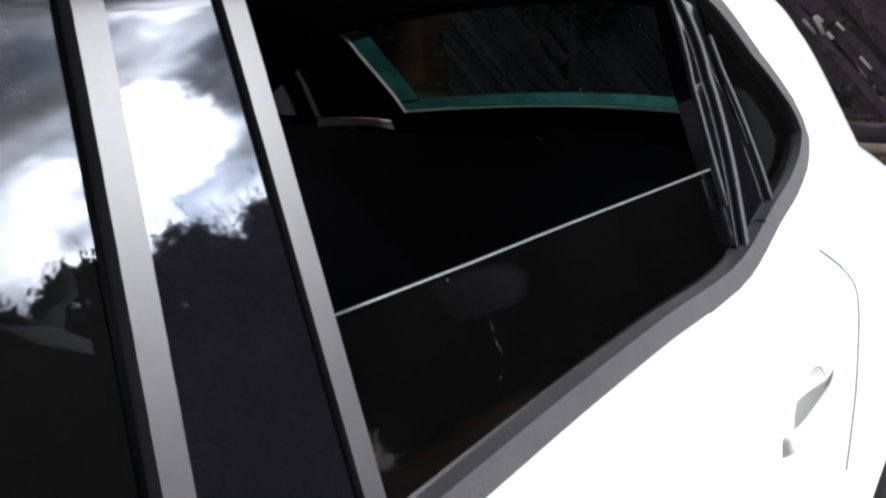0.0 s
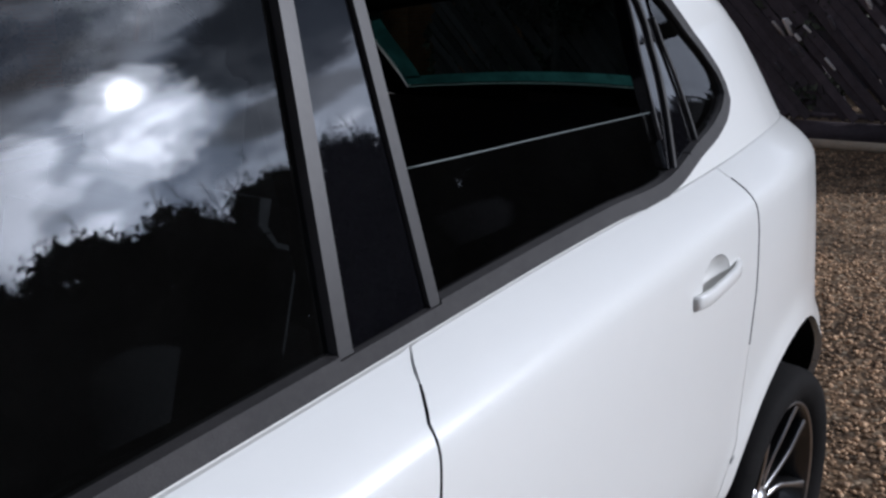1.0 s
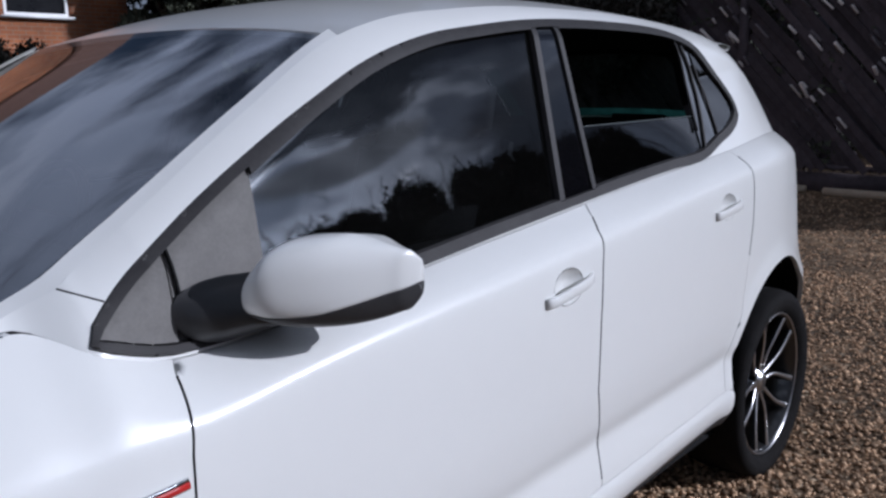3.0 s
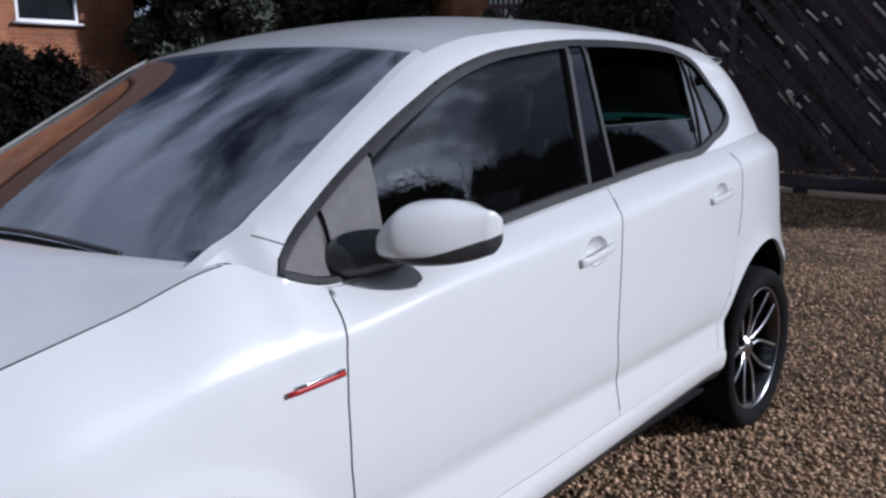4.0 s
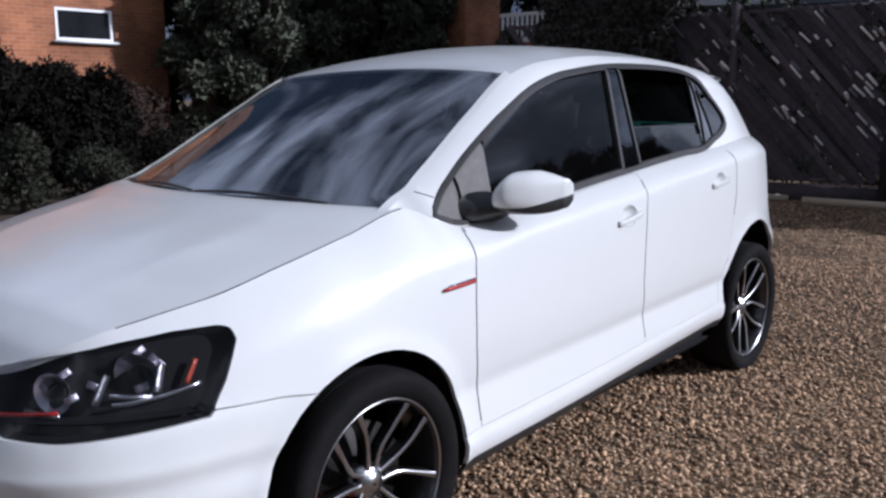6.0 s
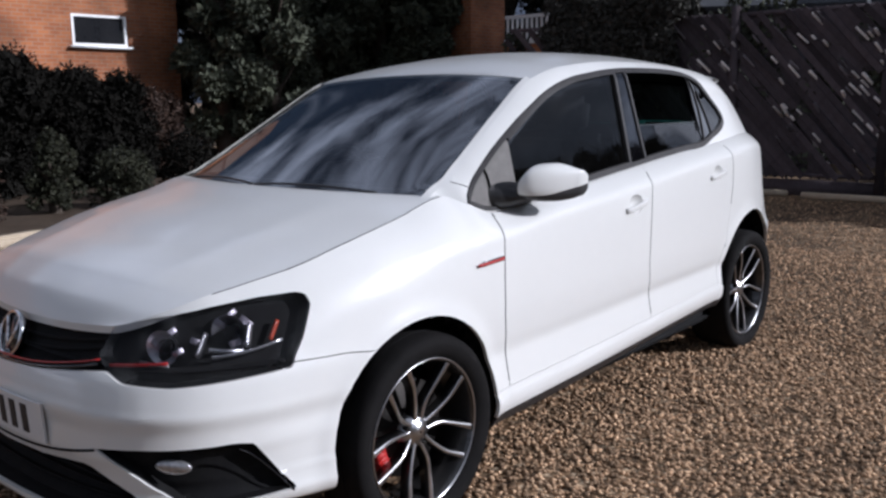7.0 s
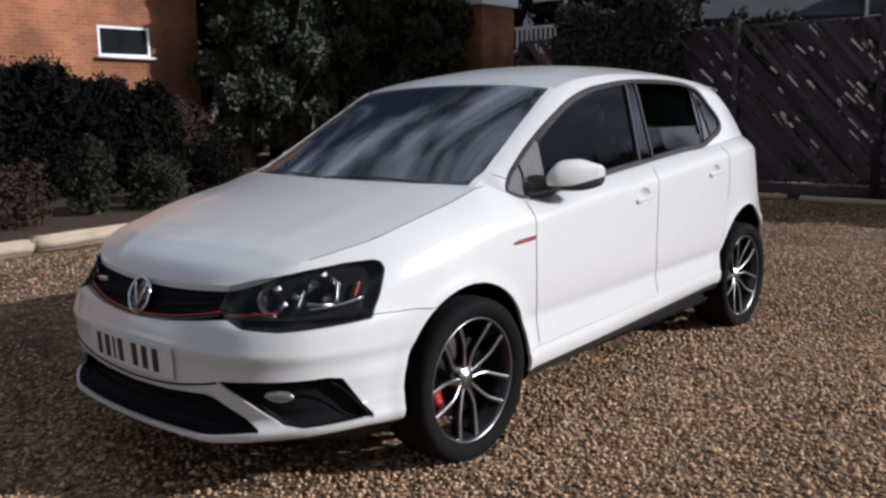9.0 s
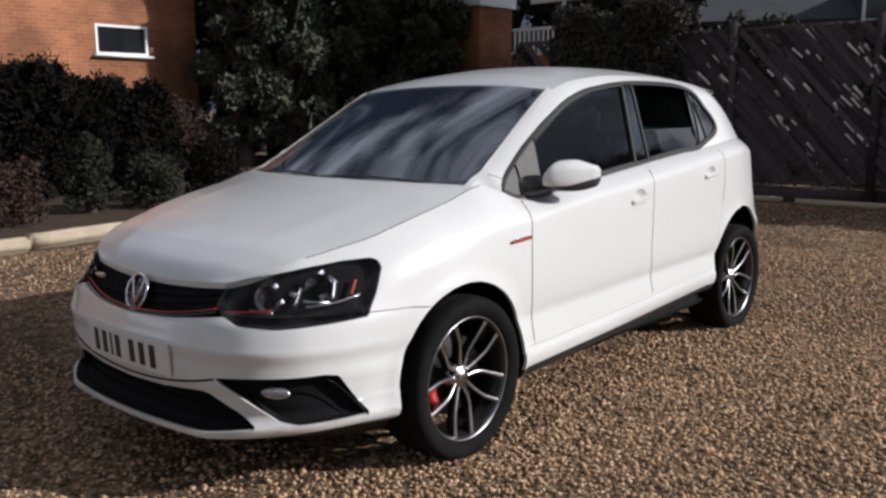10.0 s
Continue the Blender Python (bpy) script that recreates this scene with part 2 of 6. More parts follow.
def panel(points, faces, place, gap, depth, keep=None):
    """Vertices and faces of one panel on the sheet: drawn in by gap along its edge and turned in by depth there.
    place(u, v, inward) gives the positions; keep(u, v) marks edge points that must not move."""
    used = np.unique(faces)
    back = np.full(len(points), -1)
    back[used] = np.arange(len(used))
    f = back[faces]
    uv = points[used].copy()
    count = {}
    for q in f:
        for a, b in zip(q, np.roll(q, -1)):
            count[(min(a, b), max(a, b))] = count.get((min(a, b), max(a, b)), 0) + 1
    rim = [(a, b) for q in f for a, b in zip(q, np.roll(q, -1)) if count[(min(a, b), max(a, b))] == 1]
    edge = np.unique(np.array(rim).ravel()) if rim else np.array([], int)
    toward, n = np.zeros_like(uv), np.zeros(len(uv))
    mid = uv[f].mean(1)
    for k in range(f.shape[1]):
        np.add.at(toward, f[:, k], mid)
        np.add.at(n, f[:, k], 1)
    toward = toward / n[:, None] - uv
    toward /= np.hypot(*toward.T)[:, None] + 1e-9
    hold = keep(uv[:, 0], uv[:, 1]) if keep else np.zeros(len(uv), bool)
    mv = np.zeros(len(uv), bool)
    mv[edge] = True
    mv &= ~hold
    uv[mv] += gap * toward[mv]
    top = place(uv[:, 0], uv[:, 1], 0.0)
    verts, out = [top], [list(q) for q in f]
    if depth:
        # the turned-in rim has vertices of its own, so that the face stays flat up to its edge
        verts += [place(uv[edge, 0], uv[edge, 1], 0.0), place(uv[edge, 0], uv[edge, 1], depth)]
        n = len(edge)
        idx = {int(e): len(top) + i for i, e in enumerate(edge)}
        for a, b in rim:
            if not (hold[a] and hold[b]):
                ia, ib = idx[int(a)], idx[int(b)]
                out.append([ib, ia, ia + n, ib + n])
    return np.concatenate(verts), out


def mirrored(verts, faces):
    v = np.array(verts)
    v[:, 1] *= -1
    return v, [f[::-1] for f in faces]


def tidy(faces, verts):
    """Drops the corners that fall together."""
    res = []
    for f in faces:
        g = []
        for i in f:
            if not g or np.abs(verts[i] - verts[g[-1]]).max() > 1e-6:
                g.append(i)
        if len(g) > 2 and np.abs(verts[g[0]] - verts[g[-1]]).max() < 1e-6:
            g.pop()
        if len(g) > 2:
            res.append(g)
    return res

# ---- the car: surfaces ----
# x runs from nose to tail with the front axle at 0, y across with the middle at 0, z up.
RING = np.array([(-0.890, 0), (-0.886, 0.15), (-0.874, 0.30), (-0.845, 0.46), (-0.79, 0.58), (-0.70, 0.68), (-0.58, 0.745), (-0.42, 0.79), (-0.2, 0.815), (0, 0.825), (0.2, 0.83), (0.29, 0.832),
                 (0.4, 0.833), (1.0, 0.838), (1.6, 0.836), (2.1, 0.830), (2.5, 0.819), (2.75, 0.789), (2.92, 0.738), (3.02, 0.664), (3.08, 0.55), (3.105, 0.40), (3.115, 0.2), (3.12, 0)])
TOP_Z = [0.695, 0.697, 0.702, 0.714, 0.745, 0.775, 0.80, 0.83, 0.882, 0.924, 0.970, 0.928, 0.903, 0.955, 1.008, 1.045, 1.075, 1.07, 1.05, 1.03, 1.02, 1.01, 1.005, 1.0]
TOP_IN = [0.095, 0.095, 0.097, 0.10, 0.11, 0.11, 0.105, 0.105, 0.122, 0.133, 0.135, 0.082, 0.084, 0.085, 0.085, 0.075, 0.08, 0.085, 0.085, 0.08, 0.07, 0.06, 0.05, 0.05]
knots = np.r_[0, np.cumsum(np.hypot(*np.diff(RING, axis=0).T))]
ring_x, ring_y = curve(knots, RING[:, 0]), curve(knots, RING[:, 1])
top_z, top_in = curve(knots, TOP_Z), curve(knots, TOP_IN)
TOTAL = knots[-1]
fine = np.linspace(0, TOTAL, 4000)
fine_xy = np.stack([ring_x(fine), ring_y(fine)], 1)


def along(x, y=None):
    """Arc length on the plan outline: at x on the flank, or nearest to (x, y)."""
    if y is None:
        k = (fine > knots[5]) & (fine < knots[18])
        return float(np.interp(x, fine_xy[k, 0], fine[k]))
    return float(fine[np.argmin(((fine_xy - (x, y)) ** 2).sum(1))])


front_in = curve([0.14, 0.19, 0.205, 0.215, 0.228, 0.25, 0.27, 0.30, 0.36, 0.40, 0.455, 0.505, 0.53, 0.56, 0.59, 0.615, 0.65, 0.70, 0.76, 0.83],
                 [0.14, 0.085, 0.040, 0.0, -0.026, -0.024, 0.0, 0.018, 0.012, 0.002, 0.003, -0.004, 0.003, 0.012, 0.024, 0.045, 0.068, 0.096, 0.125, 0.17])
flank_in = curve([0.14, 0.175, 0.20, 0.235, 0.262, 0.290, 0.306, 0.316, 0.328, 0.36, 0.42, 0.445, 0.50, 0.62, 1.2], [0.085, 0.06, 0.036, 0.012, 0.0, -0.004, -0.003, 0.003, 0.005, 0.010, 0.0185, 0.0215, 0.013, 0.003, 0.0])
crease_z = curve([-1.0, -0.1, 0.12, 0.39, 0.58, 1.0, 1.25, 1.6, 2.1, 2.5, 3.2], [0.60, 0.79, 0.820, 0.838, 0.868, 0.900, 0.918, 0.950, 0.990, 1.015, 0.95])
fender = curve([-0.2, 0.0, 0.02, 0.05, 0.09, 0.14, 0.20, 0.28, 1.5], [1.0, 1.0, 0.80, 0.55, 0.32, 0.15, 0.05, 0.0, 0.0])
nose_share = curve([0, 0.60, 0.80, 1.05, 1.35, 9], [1, 1, 0.85, 0.35, 0.0, 0.0])
fender_share = curve([0, 0.6, 1.0, along(-0.12), along(0.27), 9], [1, 1, 1, 1, 0, 0])


# the sill rises towards the tail, the front lip towards the wheel
sill_rise = curve([0, 0.36, 0.60, 1.0, 1.12, along(0.20), along(2.1), along(2.7), 9], [0, 0, 0.012, 0.028, 0.028, 0.004, 0.070, 0.0, 0.0])
bottom_z = curve([0, 0.36, 0.60, 1.0, 1.12, along(0.20), along(2.1), along(2.7), 9], [0.195, 0.195, 0.205, 0.226, 0.228, 0.210, 0.280, 0.21, 0.21])
# the flank draws in above the rear bumper
tail_in = curve([0.3, 0.50, 0.575, 0.615, 0.70, 0.80, 0.91, 1.0, 1.08], [0.0, 0.0, 0.004, 0.018, 0.034, 0.047, 0.062, 0.070, 0.064])
tail_share = curve([-1, 2.20, 2.45, 2.70, 2.88, 9], [0, 0, 0.12, 0.55, 1, 1])
# chamfered corner of the front lip
lip_in = curve([0, 0.40, 0.52, 0.68, 0.90, 1.05, 9], [0, 0, 0.020, 0.050, 0.030, 0.0, 0.0])


def lower(a, z, inward=0.0):
    """The car's lower body, left side given as y < 0: a along the plan outline from the nose, z up."""
    a = np.asarray(a, float)
    z = np.asarray(z, float)
    x, y = ring_x(a), ring_y(a)
    e = 1e-3
    tx, ty = ring_x(a + e) - ring_x(a - e), ring_y(a + e) - ring_y(a - e)
    # one-sided ends keep the outline square to the middle line
    tx, ty = np.where(a < 2e-3, 0, tx), np.where(a < 2e-3, 1, ty)
    tx, ty = np.where(a > TOTAL - 2e-3, 0, tx), np.where(a > TOTAL - 2e-3, -1, ty)
    n = np.hypot(tx, ty)
    nx, ny = ty / n, -tx / n
    q = top_z(a) - z
    fs = fender_share(a)
    above = z - crease_z(x)
    rise = (above + np.sqrt(above**2 + 0.012**2)) / 2 / (top_z(a) - crease_z(x))
    under = np.clip(-above / 0.16, 0, 1)
    bent = 0.58 * rise + 0.34 * rise**2 + 0.07 * (1 - under) ** 2
    zs = z - sill_rise(a) * np.clip((0.52 - z) / 0.12, 0, 1)
    side = flank_in(zs) + top_in(a) * (bent * (1 - fs) + fender(q) * fs)
    swell = tail_in(z) * tail_share(x) * (a > knots[12]) + lip_in(a) * np.clip((0.32 - z) / 0.10, 0, 1)
    ins = side * (1 - nose_share(a)) + front_in(zs) * nose_share(a) + inward + swell
    # flared lips round the wheels
    for cx, cz, r in ARCHES:
        d = np.hypot(x - cx, z - cz) - r
        ins = ins - 0.010 * np.exp(-((d / 0.035) ** 2)) * (np.abs(ny) > 0.8)
    return np.stack([x + nx * ins, -(y + ny * ins), z], -1)


ARCHES = ((-0.035, 0.315, 0.335), (2.440, 0.325, 0.378))


def arc(cx, cz, r, a0, a1, n=24):
    return [(cx + r * math.cos(radians(a0 + (a1 - a0) * i / n)), cz + r * math.sin(radians(a0 + (a1 - a0) * i / n))) for i in range(n + 1)]


def to_sheet(points):
    return np.array([(along(x), z) for x, z in points])


FRONT_LINE = [(0.392, 1.02), (0.386, 0.92), (0.369, 0.888), (0.357, 0.84), (0.351, 0.80), (0.348, 0.71), (0.354, 0.58), (0.376, 0.45), (0.380, 0.333)]
B_LINE = [(1.400, 1.06), (1.388, 0.99), (1.347, 0.942), (1.336, 0.87), (1.331, 0.76), (1.330, 0.60), (1.362, 0.47), (1.360, 0.366)]
R_LINE = [(2.120, 1.12), (2.140, 1.068), (2.158, 1.015), (2.165, 0.95), (2.166, 0.85), (2.150, 0.74)] + arc(2.440, 0.325, 0.415, 140, 176, 8)
cz_f, cz_r = ARCHES
front_hole = [(cz_f[0] + cz_f[2], 0.05)] + arc(*cz_f, 0, 180) + [(cz_f[0] - cz_f[2], 0.05)]
rear_hole = [(cz_r[0] + cz_r[2], 0.05)] + arc(*cz_r, 0, 180) + [(cz_r[0] - cz_r[2], 0.05)]
front_door_poly = FRONT_LINE + B_LINE[::-1]
rear_door_poly = B_LINE + [(2.02, 0.388)] + R_LINE[::-1]
skirt_poly = [(0.20, 0.249), (0.20, 0.328), (2.16, 0.393), (2.16, 0.320)]
under_poly = [(0.20, 0.05), (0.20, 0.249), (2.16, 0.320), (2.16, 0.05)]


def ellipse(cx, cz, rx, rz, lean=0.0, n=28):
    c, s = math.cos(lean), math.sin(lean)
    return [(cx + rx * math.cos(t) * c - rz * math.sin(t) * s, cz + rx * math.cos(t) * s + rz * math.sin(t) * c) for t in np.linspace(0, 2 * np.pi, n, endpoint=False)]


CUPS = ((1.205, 0.853, 0.052, 0.036), (1.985, 0.916, 0.052, 0.034))
lamp_poly = np.array([(along(-0.845, 0.435), 0.716), (along(-0.80, 0.55), 0.732), (along(-0.66, 0.70), 0.756), (along(-0.52, 0.765), 0.772), (along(-0.42), 0.776), (along(-0.395), 0.768),
                      (along(-0.39), 0.745), (along(-0.43), 0.665), (along(-0.475), 0.600), (along(-0.60, 0.735), 0.592), (along(-0.75, 0.63), 0.583), (along(-0.82, 0.52), 0.590), (along(-0.845, 0.46), 0.612), (along(-0.858, 0.41), 0.640)])
grille_poly = np.array([(-0.05, 0.80), (-0.05, 0.577), (0.0, 0.577), (0.20, 0.586), (along(-0.845, 0.46), 0.612), (along(-0.858, 0.41), 0.640), (along(-0.845, 0.435), 0.716), (along(-0.845, 0.43), 0.80)])
mouth_poly = np.array([(-0.05, 0.345), (-0.05, 0.243), (0.0, 0.243), (0.40, 0.246), (along(-0.79, 0.575), 0.268), (along(-0.83, 0.505), 0.318), (along(-0.855, 0.42), 0.362), (along(-0.86, 0.39), 0.368), (0.20, 0.352), (0.0, 0.345)])
fog_poly = np.array([(along(-0.85, 0.45), 0.420), (along(-0.80, 0.56), 0.428), (along(-0.63, 0.726), 0.432), (along(-0.585, 0.743), 0.424), (along(-0.52, 0.765), 0.330), (along(-0.485, 0.775), 0.286), (along(-0.70, 0.68), 0.276), (along(-0.745, 0.635), 0.286)])
bumper_poly = np.array([(-0.05, 0.05), (-0.05, 0.62), (along(-0.50), 0.612), (along(-0.31), 0.606), (along(-0.22), 0.595), (along(-0.22), 0.05)])
tail_poly = np.array([(along(2.74), 0.05), (along(2.78), 0.52), (along(2.86), 0.56), (TOTAL + 0.05, 0.56), (TOTAL + 0.05, 0.05)])
tail_lamp_poly = np.array([(along(2.90), 0.99), (along(2.84), 0.90), (along(2.86), 0.76), (along(3.08, 0.56), 0.76), (along(3.09, 0.5), 0.97)])
OUTLINES = [to_sheet(front_hole), to_sheet(rear_hole), lamp_poly, grille_poly, mouth_poly, fog_poly, tail_lamp_poly, to_sheet(skirt_poly), to_sheet(front_door_poly), to_sheet(rear_door_poly), bumper_poly, tail_poly, to_sheet(under_poly)]
CUP_OUT = [to_sheet(ellipse(*c)) for c in CUPS]
OUTLINES = CUP_OUT + OUTLINES


def sort_cells(out, drawn, nu, nv, outlines):
    """Triangles of a warped grid, cut along outline points where two of them lie across a cell, and the outline that each falls in."""
    i, j = np.meshgrid(np.arange(nu - 1), np.arange(nv - 1), indexing="ij")
    a = (i * nv + j).ravel()
    b, c, d = a + nv, a + nv + 1, a + 1
    other = drawn[b] & drawn[d] & ~(drawn[a] & drawn[c])
    t1 = np.where(other[:, None], np.stack([a, b, d], 1), np.stack([a, b, c], 1))
    t2 = np.where(other[:, None], np.stack([b, c, d], 1), np.stack([a, c, d], 1))
    faces = np.concatenate([t1, t2])
    e1, e2 = out[faces[:, 1]] - out[faces[:, 0]], out[faces[:, 2]] - out[faces[:, 0]]
    faces = faces[np.abs(e1[:, 0] * e2[:, 1] - e1[:, 1] * e2[:, 0]) > 6e-8]
    mid = out[faces].mean(1)
    which = np.full(len(faces), -1)
    for n, poly in enumerate(outlines):
        k = (which < 0) & inside(poly, mid[:, 0], mid[:, 1])
        which[k] = n
    return faces, which, mid


def lower_sheet():
    us = np.linspace(0, TOTAL, 400)
    vs = np.linspace(0, 1, 74)
    # work in true heights: the grid is warped so that its last row lies on the top edge
    U, V = np.meshgrid(us, vs, indexing="ij")
    Z = bottom_z(U) + V * (top_z(U) - bottom_z(U))
    p = np.stack([U.ravel(), Z.ravel()], 1)
    out, moved = p.copy(), np.full(len(p), 1e9)
    row = np.tile(np.arange(len(vs)), len(us))
    for poly in OUTLINES:
        near, where = nearest_on(np.asarray(poly, float), p)
        k = (near < 0.0078) & (near < moved) & (row < len(vs) - 1) & (row > 0) & (where[:, 0] >= 0) & (where[:, 0] <= TOTAL) & (where[:, 1] > bottom_z(where[:, 0]))
        out[k], moved[k] = where[k], near[k]
    faces, which, mid = sort_cells(out, moved < 1e8, len(us), len(vs), OUTLINES)
    # what is left: fender ahead of the front door, quarter behind
    rest = which < 0
    which[rest & (mid[:, 0] < along(0.9))] = 20
    which[rest & (mid[:, 0] >= along(0.9))] = 21
    return out, faces, which


car = thing("hatchback_car", "white five-door hatchback car with black alloy wheels parked on gravel", "car")
sheet_p, sheet_f, sheet_n = lower_sheet()


def body_panel(number, name, mat, label="", gap=0.0022, depth=0.014, joined=False, inward=0.0):
    place = (lambda a, z, d: lower(a, z, d + inward))
    v, f = panel(sheet_p, sheet_f[sheet_n == number], place, gap, depth, lambda u, w: (u < 1e-4) | (u > TOTAL - 1e-4) | ((u > along(0.19)) & (u < along(0.37)) & (w > top_z(u) - 1e-4)))
    f = tidy(f, v)
    vm, fm = mirrored(v, f)
    if joined:
        return [mesh_object(name, np.concatenate([v, vm]), list(f) + [[i + len(v) for i in q] for q in fm], mat, car, label)]
    return [mesh_object(name, v, f, mat, car, label), mesh_object(name, vm, fm, mat, car, label)]


body_panel(20, "front_wing", PAINT, gap=0.0018)
body_panel(21, "rear_quarter", PAINT, gap=0.0012)
front_doors = body_panel(10, "front_door", PAINT)
rear_doors = body_panel(11, "rear_door", PAINT, gap=0.0015)
body_panel(9, "side_skirt", PAINT, gap=0.0004)
body_panel(14, "skirt_underside", BLACK_PLASTIC, "black plastic strip under the sill", gap=0.0004)
body_panel(12, "front_bumper", PAINT, joined=True)
body_panel(13, "rear_bumper", PAINT, joined=True)
body_panel(8, "tail_lamp", RED, "red plastic tail lamp", gap=0.001)

# dark inner shell behind the panel gaps and openings
va, vz = np.linspace(0, TOTAL, 160), np.linspace(0, 1, 20)
U, V = np.meshgrid(va, vz, indexing="ij")
Z = bottom_z(U) + V * (top_z(U) - 0.02 - bottom_z(U))
shell = lower(U.ravel(), Z.ravel(), 0.055)
i, j = np.meshgrid(np.arange(159), np.arange(19), indexing="ij")
k = (i * 20 + j).ravel()
shell_f = np.stack([k, k + 20, k + 21, k + 1], 1)
mid = np.stack([U.ravel(), Z.ravel()], 1)[shell_f].mean(1)
keep = ~inside(to_sheet(front_hole), mid[:, 0], mid[:, 1]) & ~inside(to_sheet(rear_hole), mid[:, 0], mid[:, 1])
shell_f = shell_f[keep].tolist()
sm, fm = mirrored(shell, shell_f)
mesh_object("inner_shell", np.concatenate([shell, sm]), shell_f + [[q + len(shell) for q in g] for g in fm], DARK, car)

# ---- glasshouse side ----
A_FOOT, A_HEAD = (0.185, 0.976), (0.845, 1.335)
edge_line = [(-0.02, 0.90), (0.10, 0.948), A_FOOT, (0.25, 0.999), (0.32, 1.036), (0.40, 1.083), (0.62, 1.214), A_HEAD, (0.98, 1.372), (1.15, 1.394), (1.40, 1.411), (1.70, 1.413), (2.00, 1.402), (2.25, 1.382), (2.45, 1.352), (2.60, 1.305), (2.72, 1.205), (2.84, 1.085), (2.93, 0.97), (3.0, 0.87)]
edge_s = np.r_[0, np.cumsum(np.hypot(*np.diff(np.array(edge_line), axis=0).T))]
edge_x, edge_z = curve(edge_s, [p[0] for p in edge_line]), curve(edge_s, [p[1] for p in edge_line])
edge_fine = np.stack([edge_x(np.linspace(0, edge_s[-1], 500)), edge_z(np.linspace(0, edge_s[-1], 500))], 1)
belt_a = np.array([along(x) for x in np.linspace(-0.05, 2.95, 200)])
belt_y = lower(belt_a, top_z(belt_a))[:, 1]
belt_x, belt_z = lower(belt_a, top_z(belt_a))[:, 0], top_z(belt_a)


def house(x, z, inward=0.0, rounding=1.0):
    """The side of the glasshouse, left (y < 0), leaning in above the belt and rounded off towards the screen and the roof."""
    x, z = np.asarray(x, float), np.asarray(z, float)
    bz = np.interp(x, belt_x, belt_z)
    by = -np.interp(x, belt_x, belt_y)
    up = z - bz
    y = by - (0.300 + 0.2 * np.clip((0.38 - x) / 0.18, 0, 1)) * up - 0.10 * np.maximum(0, up - 0.25) ** 2 - 0.045 * np.maximum(0, x - 1.6) * np.clip(up / 0.2, 0, 1)
    p = np.stack([x.ravel(), z.ravel()], 1)
    d = np.full(len(p), 1e9)
    for a, b in zip(edge_fine[:-1:2], edge_fine[2::2]):
        ab = b - a
        s = np.clip((p - a) @ ab / (ab @ ab + 1e-12), 0, 1)
        d = np.minimum(d, np.hypot(*(p - a - s[:, None] * ab).T))
    d = d.reshape(x.shape)
    fall = np.clip(1 - d / 0.075, 0, 1)
    y = y - rounding * 0.050 * fall**2.2 * np.clip((x - 0.1) / 0.2, 0.2, 1) - inward
    return np.stack([x, -y, z], -1)


DLO = [(0.274, 0.945), (0.272, 0.953), (0.280, 0.963), (0.300, 0.980), (0.430, 1.068), (0.598, 1.165), (0.730, 1.234), (0.840, 1.286), (1.025, 1.340), (1.18, 1.362), (1.32, 1.377), (1.64, 1.388), (1.90, 1.383), (2.02, 1.371), (2.115, 1.346),
       (2.20, 1.288), (2.275, 1.215), (2.295, 1.180), (2.296, 1.155), (2.270, 1.128), (2.20, 1.096), (2.10, 1.070)]
belt = lambda x: float(np.interp(x, belt_x, belt_z))
dlo_bottom = [(x, belt(x) + 0.004) for x in (2.00, 1.80, 1.55, 1.30, 1.05, 0.80, 0.60, 0.48)] + [(0.40, 0.9085), (0.36, 0.9135), (0.325, 0.924), (0.297, 0.934), (0.282, 0.940)]
outline = np.array(DLO + dlo_bottom + DLO[:1])
run = np.r_[0, np.cumsum(np.hypot(*np.diff(outline, axis=0).T))]
steps = np.linspace(0, run[-1], 150)[:-1]
dlo_poly = np.stack([curve(run, outline[:, 0])(steps), curve(run, outline[:, 1])(steps)], 1)


def shrunk(poly, d):
    """The outline drawn in by d (outlines that turn clockwise as drawn)."""
    q = np.asarray(poly, float)
    t = np.roll(q, -1, 0) - np.roll(q, 1, 0)
    t /= np.hypot(*t.T)[:, None]
    n = np.stack([t[:, 1], -t[:, 0]], 1)
    return q + d * n


def bounded(poly, x0, x1):
    """The part of an outline between two sloping lines, each given as (x at z = 1, x at z = 1.4)."""
    q = [tuple(p) for p in poly]
    for (lo, hi), sign in ((x0, 1), (x1, -1)):
        res = []
        g = lambda p: sign * (p[0] - (lo + (hi - lo) * (p[1] - 1.0) / 0.4))
        for a, b in zip(q, q[1:] + q[:1]):
            ga, gb = g(a), g(b)
            if ga >= 0:
                res.append(a)
            if ga * gb < 0:
                s = ga / (ga - gb)
                res.append((a[0] + s * (b[0] - a[0]), a[1] + s * (b[1] - a[1])))
        q = res
    return np.array(q)


pane = shrunk(dlo_poly, 0.021)
trim_line = shrunk(dlo_poly, 0.017)
FRONT_PANE = bounded(pane, (0.560, 0.592), (1.301, 1.352))
REAR_PANE = bounded(pane, (1.448, 1.452), (1.998, 2.030))
GLASS_TOP = 1.150


def cut_at(poly, z, above):
    """The part of an outline above or below a height."""
    res, sign = [], 1 if above else -1
    q = [tuple(p) for p in poly]
    for a, b in zip(q, q[1:] + q[:1]):
        ga, gb = sign * (a[1] - z), sign * (b[1] - z)
        if ga >= 0:
            res.append(a)
        if ga * gb < 0:
            res.append((a[0] + ga / (ga - gb) * (b[0] - a[0]), z))
    return np.array(res)


